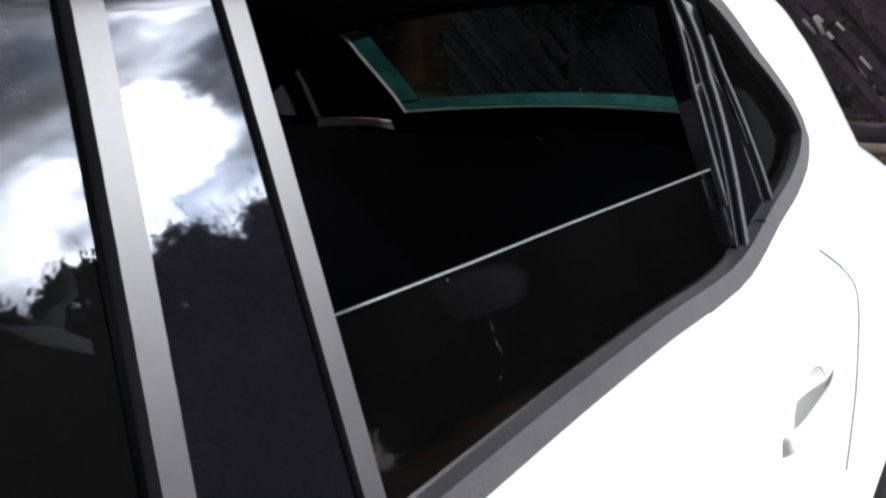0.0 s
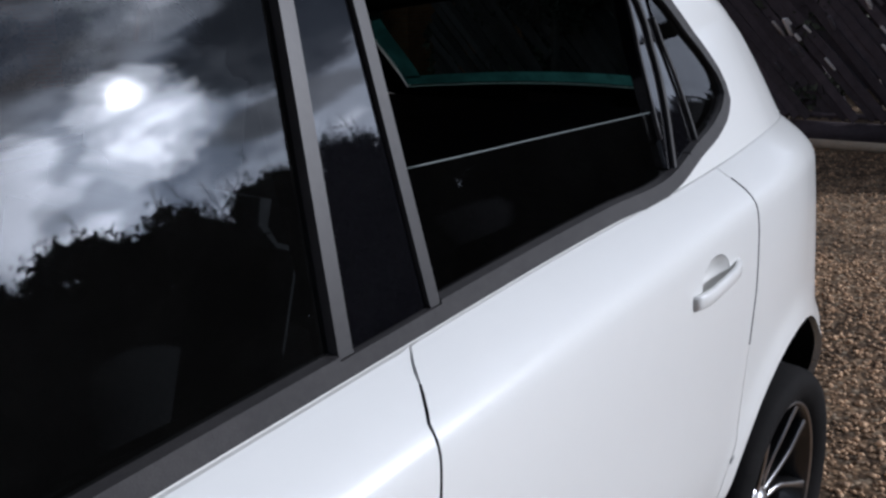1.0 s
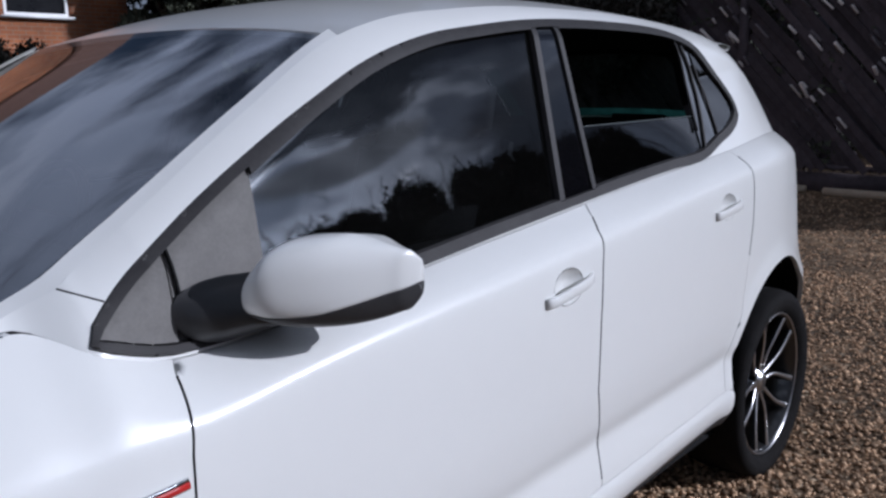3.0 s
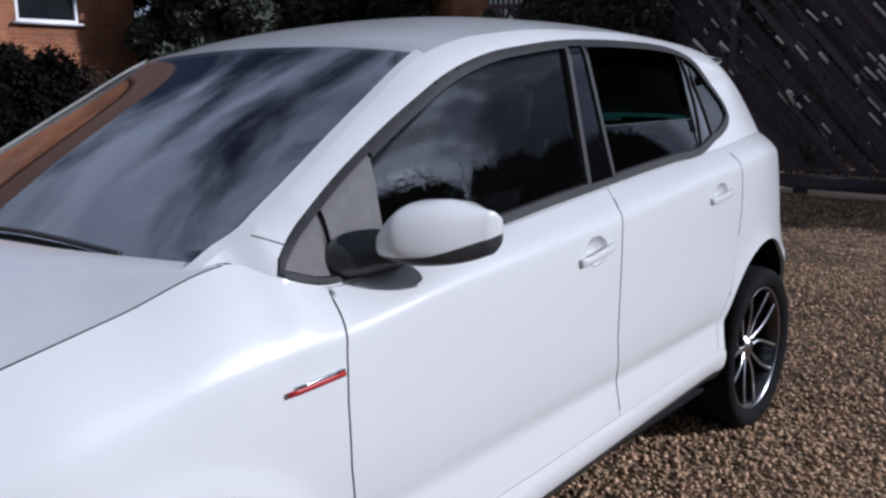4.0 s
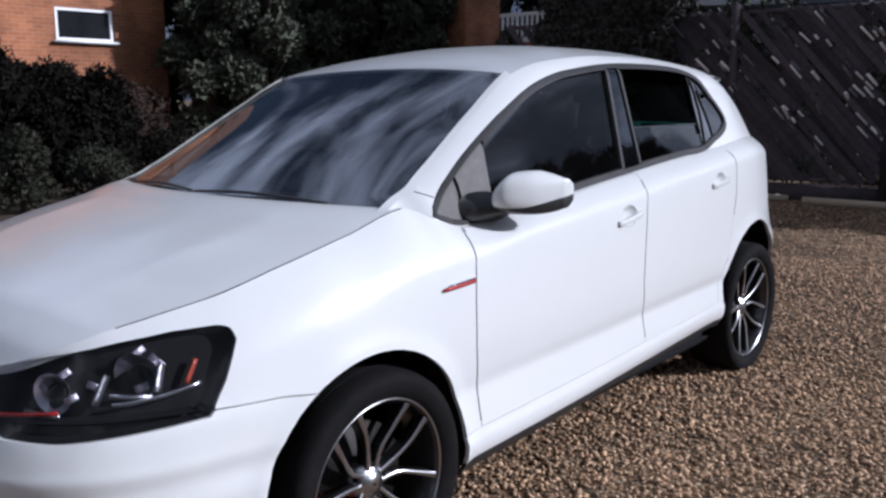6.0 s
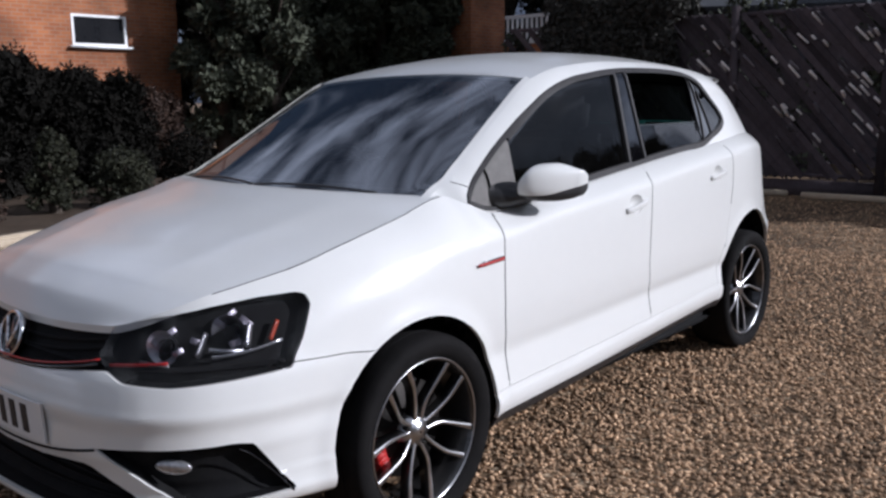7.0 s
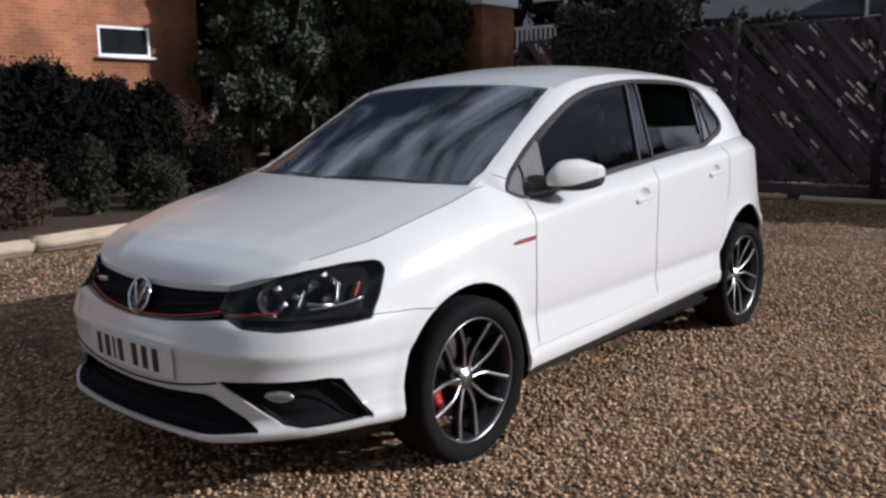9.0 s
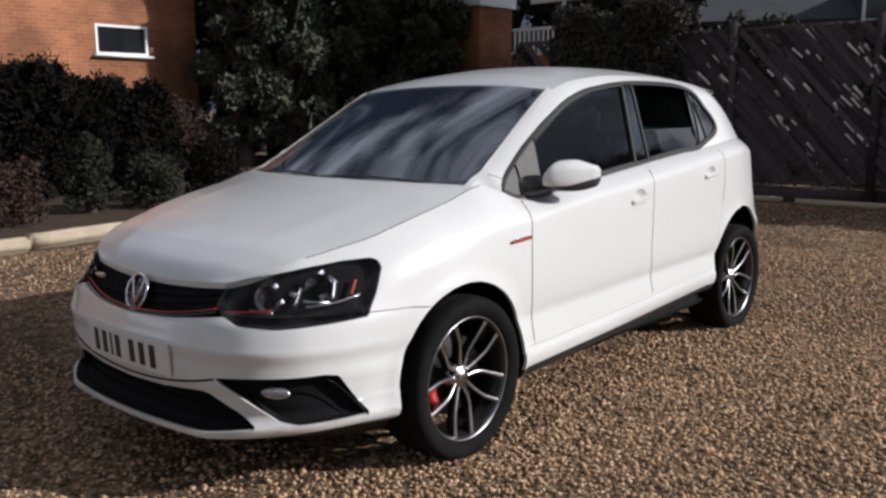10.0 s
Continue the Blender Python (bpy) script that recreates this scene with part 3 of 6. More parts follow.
REAR_OPEN, REAR_PANE = cut_at(REAR_PANE, GLASS_TOP, True), cut_at(REAR_PANE, GLASS_TOP, False)
QUARTER_PANE = bounded(pane, (2.128, 2.090), (9, 9))
B_FRONT = bounded(trim_line, (1.301, 1.352), (1.320, 1.371))
B_MID = bounded(trim_line, (1.320, 1.371), (1.431, 1.435))
B_REAR = bounded(trim_line, (1.431, 1.435), (1.448, 1.452))
C_BAR = bounded(pane, (1.998, 2.030), (2.128, 2.090))
TRI_REAR = bounded(shrunk(dlo_poly, 0.012), (0.402, 0.424), (0.560, 0.592))
TRI_FRONT = bounded(shrunk(dlo_poly, 0.012), (-9, -9), (0.402, 0.424))
HOUSE_OUT = [FRONT_PANE, REAR_PANE, QUARTER_PANE, TRI_REAR, TRI_FRONT, C_BAR, B_FRONT, B_MID, B_REAR, REAR_OPEN, dlo_poly]


def house_sheet():
    xs = np.linspace(0.10, 2.93, 566)
    vs = np.linspace(0, 1, 84)
    lo = np.interp(xs, belt_x, belt_z)
    order = np.argsort(edge_fine[:, 0])
    hi = np.interp(xs, edge_fine[order, 0], edge_fine[order, 1])
    hi = np.maximum(hi, lo + 0.001)
    U = np.repeat(xs[:, None], len(vs), 1)
    Z = lo[:, None] + vs[None] * (hi - lo)[:, None]
    p = np.stack([U.ravel(), Z.ravel()], 1)
    out, moved = p.copy(), np.full(len(p), 1e9)
    row = np.tile(np.arange(len(vs)), len(xs))
    for poly in HOUSE_OUT:
        near, where = nearest_on(np.asarray(poly, float), p)
        k = (near < 0.0035) & (near < moved) & (row < len(vs) - 1) & (row > 0)
        out[k], moved[k] = where[k], near[k]
    faces, which, mid = sort_cells(out, moved < 1e8, len(xs), len(vs), HOUSE_OUT)
    return out, faces, which


house_p, house_f, house_n = house_sheet()


def house_panel(numbers, name, mat, label="", gap=0.0, depth=0.01, inward=0.0, owners=(None, None), rounding=1.0):
    sel = np.isin(house_n, numbers)
    v, f = panel(house_p, house_f[sel], lambda x, z, d: house(x, z, d + inward, rounding), gap, depth)
    f = tidy(f, v)
    vm, fm = mirrored(v, f)
    res = []
    for (vv, ff), own in zip(((v, f), (vm, fm)), owners):
        res.append(mesh_object(name, vv, ff, mat, own or car, label))
    return res


house_panel([-1], "body_side_frame", PAINT, depth=0.012)
house_panel([-1], "side_lining", DARK, "black inner lining of the pillars", 0.0, 0.0, 0.016)
house_panel([10], "window_rubber", RUBBER, depth=0.02, inward=-0.005)
house_panel([6], "window_channel", PILLAR, "dark grey window channel", 0.0008, 0.02, -0.003)
house_panel([7], "pillar_cover", PILLAR_GLOSS, "gloss black pillar cover", 0.0008, 0.02, 0.003)
house_panel([8], "window_channel", PILLAR, "dark grey window channel", 0.0008, 0.02, -0.003)
house_panel([5], "window_bar", PILLAR_GLOSS, "gloss black bar between door glass and quarter glass", 0.0005, 0.02, 0.006)
TRI = material("mirror_triangle", (0.12, 0.115, 0.108), 0.6, 0, 0, (0.16, 0.152, 0.144), 30, 0.7, 0.05, 600, spec=0.2)
house_panel([3], "mirror_triangle", TRI, "grey plastic mirror triangle", 0.0020, 0.01, 0.004)
house_panel([4], "corner_panel", TRI, "grey plastic corner panel", 0.0020, 0.01, 0.002)
for number, name, mat in ((0, "front_side_window", GLASS_FRONT), (1, "rear_side_window", GLASS_REAR), (2, "quarter_window", GLASS_REAR)):
    for ob in house_panel([number], name, mat, "tinted side window", 0.0, 0.0, 0.003 if number == 2 else 0.010, rounding=0.35):
        ob.visible_shadow = False

# ---- bonnet, screen, roof, tailgate ----


def grid_mesh(fn, nu, nv, flip=False):
    u, v = np.linspace(0, 1, nu), np.linspace(-1, 1, nv)
    U, V = np.meshgrid(u, v, indexing="ij")
    p = fn(U.ravel(), V.ravel())
    i, j = np.meshgrid(np.arange(nu - 1), np.arange(nv - 1), indexing="ij")
    a = (i * nv + j).ravel()
    f = np.stack([a, a + nv, a + nv + 1, a + 1], 1)
    return p, (f[:, ::-1] if flip else f)


def thick(p, f, d, nu, nv):
    """Adds a turned-down rim of depth d to a grid's border."""
    idx = np.arange(nu * nv).reshape(nu, nv)
    ring = np.r_[idx[:, 0], idx[-1, 1:], idx[-2::-1, -1], idx[0, -2:0:-1]]
    low = p[ring] - (0, 0, d)
    n, m = len(p), len(ring)
    faces = [list(q) for q in f]
    # the rim has its own upper vertices, so that the face keeps its shading up to the edge
    for k in range(m):
        j = (k + 1) % m
        faces.append([n + k, n + j, n + m + j, n + m + k])
    return np.concatenate([p, p[ring], low]), faces


a_nose, a_cowl = along(-0.845, 0.43), along(0.19)


def bonnet(u, v):
    e = lower(a_nose + u * (a_cowl - a_nose), top_z(a_nose + u * (a_cowl - a_nose)))
    ex, ey, ez = e[:, 0], -e[:, 1] - 0.0030, e[:, 2]
    bow = -0.035 - 0.085 * u**2 - 0.045 * u**8
    w = 1 - np.abs(v) ** 2.2
    crown = curve([0, 0.07, 0.18, 0.5, 0.85, 1], [-0.018, -0.002, 0.014, 0.036, 0.028, 0.010])(u)
    crease = 0.0025 * np.exp(-(((np.abs(v) - 0.62) / 0.10) ** 2)) * np.sin(np.pi * np.clip(u, 0, 1)) ** 0.5
    return np.stack([ex + bow * (1 - v**2), v * ey, ez + crown * w + crease], -1)


p, f = grid_mesh(bonnet, 70, 81)
mesh_object("bonnet", *thick(p, f, 0.02, 70, 81), PAINT, car)

s_foot, s_head = [float(edge_s[k]) for k in (2, 7)]


fit_u = np.linspace(0, 1, 60)
fit_s = s_foot - 0.05 + fit_u * (s_head - s_foot + 0.05)
SCREEN_FIT = [np.poly1d(np.polyfit(fit_u, q, 2)) for q in house(edge_x(fit_s), edge_z(fit_s)).T]


def screen(u, v, low=0.0):
    s = s_foot - 0.05 + u * (s_head - s_foot + 0.05)
    e = house(edge_x(s), edge_z(s))
    core = np.clip((1 - np.abs(v)) / 0.12, 0, 1)[:, None]
    e = e * (1 - core) + np.stack([f(u) for f in SCREEN_FIT], -1) * core
    k = 1 - v**2
    bx = -0.115 + 0.17 * u - 0.04 * u**2
    bz = 0.0 + 0.028 * u + 0.05 * np.sin(np.pi * u) * 0.6
    return np.stack([e[:, 0] + bx * k, v * -e[:, 1], e[:, 2] + bz * k - low], -1)


def screen_glass(u, v):
    p = screen(0.0 + 0.985 * u, v * 0.957)
    return p - (0, 0, 0.004)


p, f = grid_mesh(screen_glass, 40, 61)
windscreen = mesh_object("windscreen", p, f, GLASS_SCREEN, car, "tinted laminated windscreen")
windscreen.visible_shadow = False


def cowl(u, v):
    foot, lip = screen(np.full_like(u, 0.05), v * 0.96) - (0, 0, 0.007), bonnet(np.ones_like(u), v * 0.985) - (0.02, 0, 0.011)
    return lip + (foot - lip) * u[:, None] - np.stack([0 * u, 0 * u, 0.006 * np.sin(np.pi * u)], -1)


p, f = grid_mesh(cowl, 8, 61)
mesh_object("cowl_panel", p, f, BLACK_PLASTIC, car, "black plastic scuttle panel")


def strip(fn, u0, u1, v0, v1, nu=40, nv=4):
    return grid_mesh(lambda u, v: fn(u0 + (u1 - u0) * u, v0 + (v1 - v0) * (v + 1) / 2), nu, nv)


for side in (-1, 1):
    p, f = strip(lambda u, v: screen(u, v) - np.array((0, 0, 0.001)), 0, 1, side * 0.946, side * 0.966)
    mesh_object("screen_seal", p, f, GLOSS_BLACK, car)
    # rounded white cover along the windscreen pillar
    p, f = strip(lambda u, v: screen(u, v) + np.stack([0 * u, 0 * u, 0.007 * np.clip((1.0 - np.abs(v)) / 0.036, 0, 1)], -1), 0, 1, side * 0.964, side * 1.0, 40, 10)
    mesh_object("pillar_cap", p, f if side > 0 else f[:, ::-1], PAINT, car, "white windscreen pillar")
p, f = strip(lambda u, v: screen(u, v) + np.array((0, 0, -0.006)), 0.0, 0.11, -0.99, 0.99, 6, 60)
mesh_object("scuttle_panel", p, f, BLACK_PLASTIC, car, "black plastic scuttle under the windscreen")

s_tail = float(edge_s[15])


def roof(u, v):
    s = s_head + u * (s_tail - s_head)
    e = house(edge_x(s), edge_z(s))
    k = 1 - np.abs(v) ** 2.3
    bx = (0.015 * (1 - u) ** 2 + 0.14 * u**3) * (1 - v**2)
    crown = curve([0, 0.12, 0.4, 0.8, 1], [0.030, 0.044, 0.060, 0.062, 0.066])(u)
    return np.stack([e[:, 0] + bx, v * -e[:, 1], e[:, 2] + crown * k], -1)


p, f = grid_mesh(roof, 60, 61)
mesh_object("roof", *thick(p, f, 0.012, 60, 61), PAINT, car)

s_end = float(edge_s[18])


def gate(u, v):
    s = s_tail + u * (s_end - s_tail)
    e = house(edge_x(s), edge_z(s))
    k = 1 - np.abs(v) ** 2.0
    return np.stack([e[:, 0] + (0.14 + 0.02 * u) * k - 0.01, v * -e[:, 1], e[:, 2] + (0.055 - 0.055 * u) * k - 0.004], -1)


def gate_cells(u0, u1, v0, v1):
    return strip(gate, u0, u1, v0, v1, 16, 40)


gate_parts = [gate_cells(0, 0.06, -1, 1), gate_cells(0.06, 0.71, -1, -0.93), gate_cells(0.06, 0.71, 0.93, 1), gate_cells(0.71, 1.0, -1, 1)]
vs_all, fs_all, n0 = [], [], 0
for p, f in gate_parts:
    vs_all.append(p)
    fs_all += (f + n0).tolist()
    n0 += len(p)
mesh_object("tailgate", np.concatenate(vs_all), fs_all, PAINT, car)
mesh_object("tailgate_lining", np.concatenate(vs_all) - (0.022, 0, 0.004), fs_all, DARK, car, "black inner frame of the tailgate")
p, f = gate_cells(0.05, 0.73, -0.94, 0.94)
rear_screen = mesh_object("rear_screen", p - (0.006, 0, 0), f[:, ::-1], GLASS_HATCH, car, "green tinted rear screen")
rear_screen.visible_shadow = False


p, f = gate_cells(0.715, 1.0, -0.96, 0.96)
mesh_object("tailgate_trim", p - (0.035, 0, 0), f, DARK, car, "black inner trim of the tailgate")


def see_through(name, tint):
    """Thin tinted strip that lets daylight through."""
    m = bpy.data.materials.new(name)
    m.use_nodes = True
    t = m.node_tree
    t.nodes.clear()
    out = t.nodes.new("ShaderNodeOutputMaterial")
    tr = node(t, "ShaderNodeBsdfTranslucent", Color=(*tint, 1))
    co = t.nodes.new("ShaderNodeTexCoord")
    blot = ramp(t, noise_tex(t, co.outputs["Object"], 14.0, 4, 0.6), [(0.35, tuple(0.6 * c for c in tint)), (0.6, tint)])
    t.links.new(blot, tr.inputs["Color"])
    t.links.new(tr.outputs[0], out.inputs["Surface"])
    return m


TEAL = see_through("green_glass_edge", (0.008, 0.030, 0.027))
for cells in (gate_cells(0.625, 0.698, -0.66, 0.93), gate_cells(0.10, 0.640, 0.84, 0.925)):
    mesh_object("screen_edge", cells[0] - (0.014, 0, 0), cells[1], TEAL, rear_screen, "bright green glass margin")


def spoiler(u, v):
    e = roof(np.full_like(u, 0.97), v * 0.93)
    t = u * 2 * np.pi
    return np.stack([e[:, 0] + 0.05 + 0.085 * np.cos(t), e[:, 1], e[:, 2] + 0.004 + 0.014 * np.sin(t) + 0.004 * np.cos(t)], -1)


p, f = grid_mesh(spoiler, 17, 40)
mesh_object("roof_spoiler", p, f, PAINT, car)

# ---- car: openings, lamps, trim ----


def ribbon(path, half_w, half_d, mat, name, parent, label="", closed=False):
    """A bar along points (each with its width direction), of rounded oblong section."""
    pts = [np.array(p, float) for p, _ in path]
    wid = [np.array(w, float) / np.linalg.norm(w) for _, w in path]
    sect = [(-1, -0.6), (-0.75, -1), (0.75, -1), (1, -0.6), (1, 0.6), (0.75, 1), (-0.75, 1), (-1, 0.6)]
    verts, faces = [], []
    n = len(pts)
    for k in range(n):
        t = pts[min(k + 1, n - 1)] - pts[max(k - 1, 0)]
        t /= np.linalg.norm(t)
        w = wid[k] - t * (wid[k] @ t)
        w /= np.linalg.norm(w)
        d = np.cross(t, w)
        for a, b in sect:
            verts.append(pts[k] + a * half_w * w + b * half_d * d)
    m = len(sect)
    for k in range(n - 1):
        for q in range(m):
            faces.append([k * m + q, k * m + (q + 1) % m, (k + 1) * m + (q + 1) % m, (k + 1) * m + q])
    faces += [list(range(m))[::-1], [(n - 1) * m + q for q in range(m)]]
    return mesh_object(name, verts, faces, mat, parent, label)


def on_body(a, z, inward, side=-1):
    p = lower(np.array([abs(a)]), np.array([z]), inward)[0]
    return np.array([p[0], -side * p[1], p[2]])


def dome(name, at, rx, ry, rz, mat, parent, label="", seg=20):
    bm = bmesh.new()
    bmesh.ops.create_uvsphere(bm, u_segments=seg, v_segments=seg // 2, radius=1.0, matrix=Matrix.Translation(at) @ Matrix.Diagonal((rx, ry, rz, 1)))
    return part(name, bm, mat, parent, label)


# headlamps
housings = body_panel(4, "headlamp", DARK, "dark headlamp housing with chrome reflectors", gap=0.0, depth=-0.040, inward=0.046)
lenses = body_panel(4, "lamp_cover", LENS, "clear headlamp cover", gap=0.0012, depth=0.0, inward=0.001)
FOG = material("fog_lens", (0.62, 0.62, 0.63), 0.25, 0.7, 0.5, (0.16, 0.16, 0.17), 60, 0.9, 0.2, 150)
REFLECT = material("reflector", (0.80, 0.80, 0.82), 0.32, 1.0, 0, (0.55, 0.56, 0.60), 45, 0.9, 0.15, 120)
FACET = material("reflector_facet", (0.62, 0.60, 0.66), 0.42, 0.7, 0, (0.30, 0.26, 0.32), 60, 0.9, 0.2, 150)
for side, hold, lens in zip((-1, 1), housings, lenses):
    lens.parent = hold
    lens.visible_shadow = False
    for (x, y), z, r in (((-0.775, 0.605), 0.665, 0.036), ((-0.60, 0.735), 0.690, 0.040)):
        c = on_body(along(x, y), z, 0.030, side)
        bm = bmesh.new()
        way = Vector((-0.90, 0.42 * side, 0.0)).to_track_quat("Z", "Y").to_matrix().to_4x4()
        base = Matrix.Translation(c) @ way
        bmesh.ops.create_cone(bm, segments=28, radius1=r * 0.45, radius2=r * 1.25, depth=0.034, matrix=base)
        part("reflector", bm, REFLECT, hold, "chrome reflector bowl")
        dome("projector", base @ Vector((0, 0, 0.004)), r * 0.55, r * 0.55, r * 0.55, LENS, hold, "clear projector lens")
        p0, p1 = on_body(along(x, y) - 0.075, z - 0.035, 0.022, side), on_body(along(x, y) + 0.02, z - 0.043, 0.022, side)
        ribbon([(p0, (0, 0, 1)), ((p0 + p1) / 2 + (0, 0, -0.002), (0, 0, 1)), (p1, (0, 0, 1))], 0.005, 0.004, REFLECT, "reflector_strip", hold, "bright reflector strip")
    for aa, z0, dz, da in ((along(-0.70, 0.68), 0.640, 0.055, 0.035), (along(-0.57, 0.75), 0.655, 0.055, 0.020)):
        ribbon([(on_body(aa + da * q / 5, z0 + dz * q / 5, 0.020, side), (1, 0.3, 0)) for q in range(6)], 0.009, 0.003, REFLECT, "light_blade", hold, "bright light blade")
    for x, y, z, lean in ((-0.60, 0.735, 0.735, 0.6), (-0.63, 0.715, 0.715, -0.5), (-0.565, 0.755, 0.715, -0.8), (-0.60, 0.735, 0.668, 0.2), (-0.76, 0.615, 0.700, 0.5), (-0.80, 0.585, 0.672, -0.6), (-0.74, 0.635, 0.655, 0.4), (-0.70, 0.67, 0.678, -0.3)):
        aa = along(x, y)
        ribbon([(on_body(aa + 0.030 * (q / 2 - 0.5), z + 0.030 * lean * (q / 2 - 0.5), 0.017, side), (0.25, 0, 1)) for q in range(3)], 0.0075, 0.002, FACET, "reflector_facet", hold, "silver reflector facet")
    a0 = along(-0.505, 0.768)
    ribbon([(on_body(a0 + 0.03 * k / 5, 0.665 + 0.045 * k / 5, 0.024, side), (1, 0, 0)) for k in range(6)], 0.0055, 0.004, AMBER, "indicator", hold, "amber indicator bulb shield")
    a0, a1 = along(-0.845, 0.46), along(-0.76, 0.62)
    ribbon([(on_body(a0 + (a1 - a0) * k / 8, 0.622 + 0.010 * k / 8, 0.010, side), (0, 0, 1)) for k in range(9)], 0.004, 0.003, RED, "red_strip", hold, "thin red trim strip")
    ribbon([(on_body(along(-0.66, 0.70) + 0.20 * k / 8, 0.640 + 0.025 * (k / 8) ** 2, 0.016, side), (0, 0, 1)) for k in range(9)], 0.004, 0.003, REFLECT, "light_blade", hold, "bright light blade")

# grille between the lamps
grille = body_panel(5, "grille", DARK, "black radiator grille with a red line", gap=0.0, depth=-0.02, joined=True, inward=0.03)[0]
a_end = along(-0.858, 0.43)


def across(z_mid, z_end, inward, end, n=41):
    res = []
    for k in range(n):
        s = -1 + 2 * k / (n - 1)
        res.append((on_body(abs(s) * end, z_mid + (z_end - z_mid) * s * s, inward, -1 if s < 0 else 1), (0.25, 0, 1)))
    return res


for k in range(3):
    f = (k + 0.5) / 3
    ribbon(across(0.604 + 0.075 * f, 0.646 + 0.056 * f, 0.026, a_end - 0.012), 0.0045, 0.004, DARK, "slat", grille)
ribbon(across(0.589, 0.632, 0.004, a_end - 0.01), 0.0024, 0.0025, RED, "red_strip", grille, "thin red trim strip")
ribbon(across(0.581, 0.622, 0.002, a_end - 0.01), 0.003, 0.003, GLOSS_BLACK, "grille_edge", grille)
c = on_body(0.33, 0.655, 0.0, 1)
ribbon([(c + (0, -0.035, 0), (0, 0, 1)), (c + (-0.004, 0.0, 0), (0, 0, 1)), (c + (0, 0.035, 0), (0, 0, 1))], 0.009, 0.002, CHROME, "emblem_bar", grille, "small silver emblem bar")

# groove under the upper bumper
ribbon(across(0.366, 0.417, -0.0005, along(-0.852, 0.445)), 0.0035, 0.002, DARK, "bumper_groove", car)

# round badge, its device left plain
badge_m = Matrix.Translation((-0.838, 0, 0.640)) @ pose(0, 0, 0, 0, -72, 0)
bm = bmesh.new()
for k in range(40):
    t0, t1 = 2 * math.pi * k / 40, 2 * math.pi * (k + 1) / 40
    ring = []
    for t in (t0, t1):
        ring.append([bm.verts.new(badge_m @ Vector((math.cos(t) * (0.061 + 0.005 * math.cos(q)), math.sin(t) * (0.061 + 0.005 * math.cos(q)), 0.006 * math.sin(q)))) for q in np.linspace(0, 2 * np.pi, 8, endpoint=False)])
    for q in range(8):
        bm.faces.new((ring[0][q], ring[0][(q + 1) % 8], ring[1][(q + 1) % 8], ring[1][q]))
bmesh.ops.remove_doubles(bm, verts=bm.verts, dist=1e-5)
badge = part("badge", bm, CHROME, car, "round chrome badge ring")
bm = bmesh.new()
bmesh.ops.create_cone(bm, cap_ends=True, segments=40, radius1=0.060, radius2=0.060, depth=0.012, matrix=badge_m @ pose(0, 0, -0.006))
part("badge_disc", bm, GLOSS_BLACK, badge)
for ang in (24, -24):
    bm = bmesh.new()
    box(bm, (0.098, 0.011, 0.006), (0, 0.018 if ang > 0 else -0.018, 0.002), (0, 0, ang), 0.002)
    bmesh.ops.transform(bm, matrix=badge_m, verts=bm.verts)
    part("badge_bar", bm, CHROME, badge)

# lower openings
mouth = body_panel(6, "lower_intake", DARK, "black lower air intake", gap=0.0, depth=-0.045, joined=True, inward=0.055)[0]
for k in range(3):
    f = (k + 0.7) / 3.4
    ribbon(across(0.255 + 0.09 * f, 0.268 + 0.05 * f, 0.044, along(-0.82, 0.50) - 0.05 * f), 0.003, 0.005, DARK, "slat", mouth)
pockets = body_panel(7, "fog_lamp_pocket", DARK, "black fog lamp pocket", gap=0.0, depth=-0.035, inward=0.042)
for side, pk in zip((-1, 1), pockets):
    c = on_body(along(-0.755, 0.625), 0.375, 0.024, side)
    bm = bmesh.new()
    way = Vector((-0.85, 0.5 * side, 0)).to_track_quat("Z", "Y").to_matrix().to_4x4()
    bmesh.ops.create_uvsphere(bm, u_segments=24, v_segments=12, radius=1.0, matrix=Matrix.Translation(c) @ way @ Matrix.Diagonal((0.050, 0.021, 0.012, 1)))
    part("fog_lamp", bm, FOG, pk, "small clear fog lamp")
    ribbon([(on_body(along(-0.62, 0.73) + 0.135 * q / 8, 0.418 - 0.138 * (q / 8) ** 1.25, -0.001, side), (1, 0, 1)) for q in range(9)], 0.0018, 0.002, GLOSS_BLACK, "pocket_edge", pk, "thin gloss black pocket edge")

# number plate, its characters as plain bars
v, f = [], []
for k in range(21):
    y = -0.26 + 0.52 * k / 20
    for z in (0.396, 0.507):
        for ins in (-0.010, -0.003):
            v.append(on_body(abs(y), z, ins, -1 if y < 0 else 1))
for k in range(20):
    q, r = 4 * k, 4 * k + 4
    f += [[q, r, r + 2, q + 2], [q + 1, q + 3, r + 3, r + 1], [q, q + 1, r + 1, r], [q + 2, r + 2, r + 3, q + 3]]
f += [[0, 2, 3, 1], [80, 81, 83, 82]]
plate = mesh_object("number_plate", v, f, PLATE, car, "white number plate with dark characters as bars", smooth=False)
for k, y in enumerate((0.192, 0.131, 0.085, 0.040, -0.050, -0.111, -0.172)):
    w = 0.011 if k == 2 else 0.030
    vv, ff = [], []
    for z in (0.412, 0.491):
        for yy in (y + w / 2, y - w / 2):
            for ins in (-0.0125, -0.009):
                vv.append(on_body(abs(yy), z, ins, -1 if yy < 0 else 1))
    ff = [[0, 2, 6, 4], [1, 5, 7, 3], [0, 4, 5, 1], [2, 3, 7, 6], [0, 1, 3, 2], [4, 6, 7, 5]]
    mesh_object("character_bar", vv, ff, INK, plate, "", False)

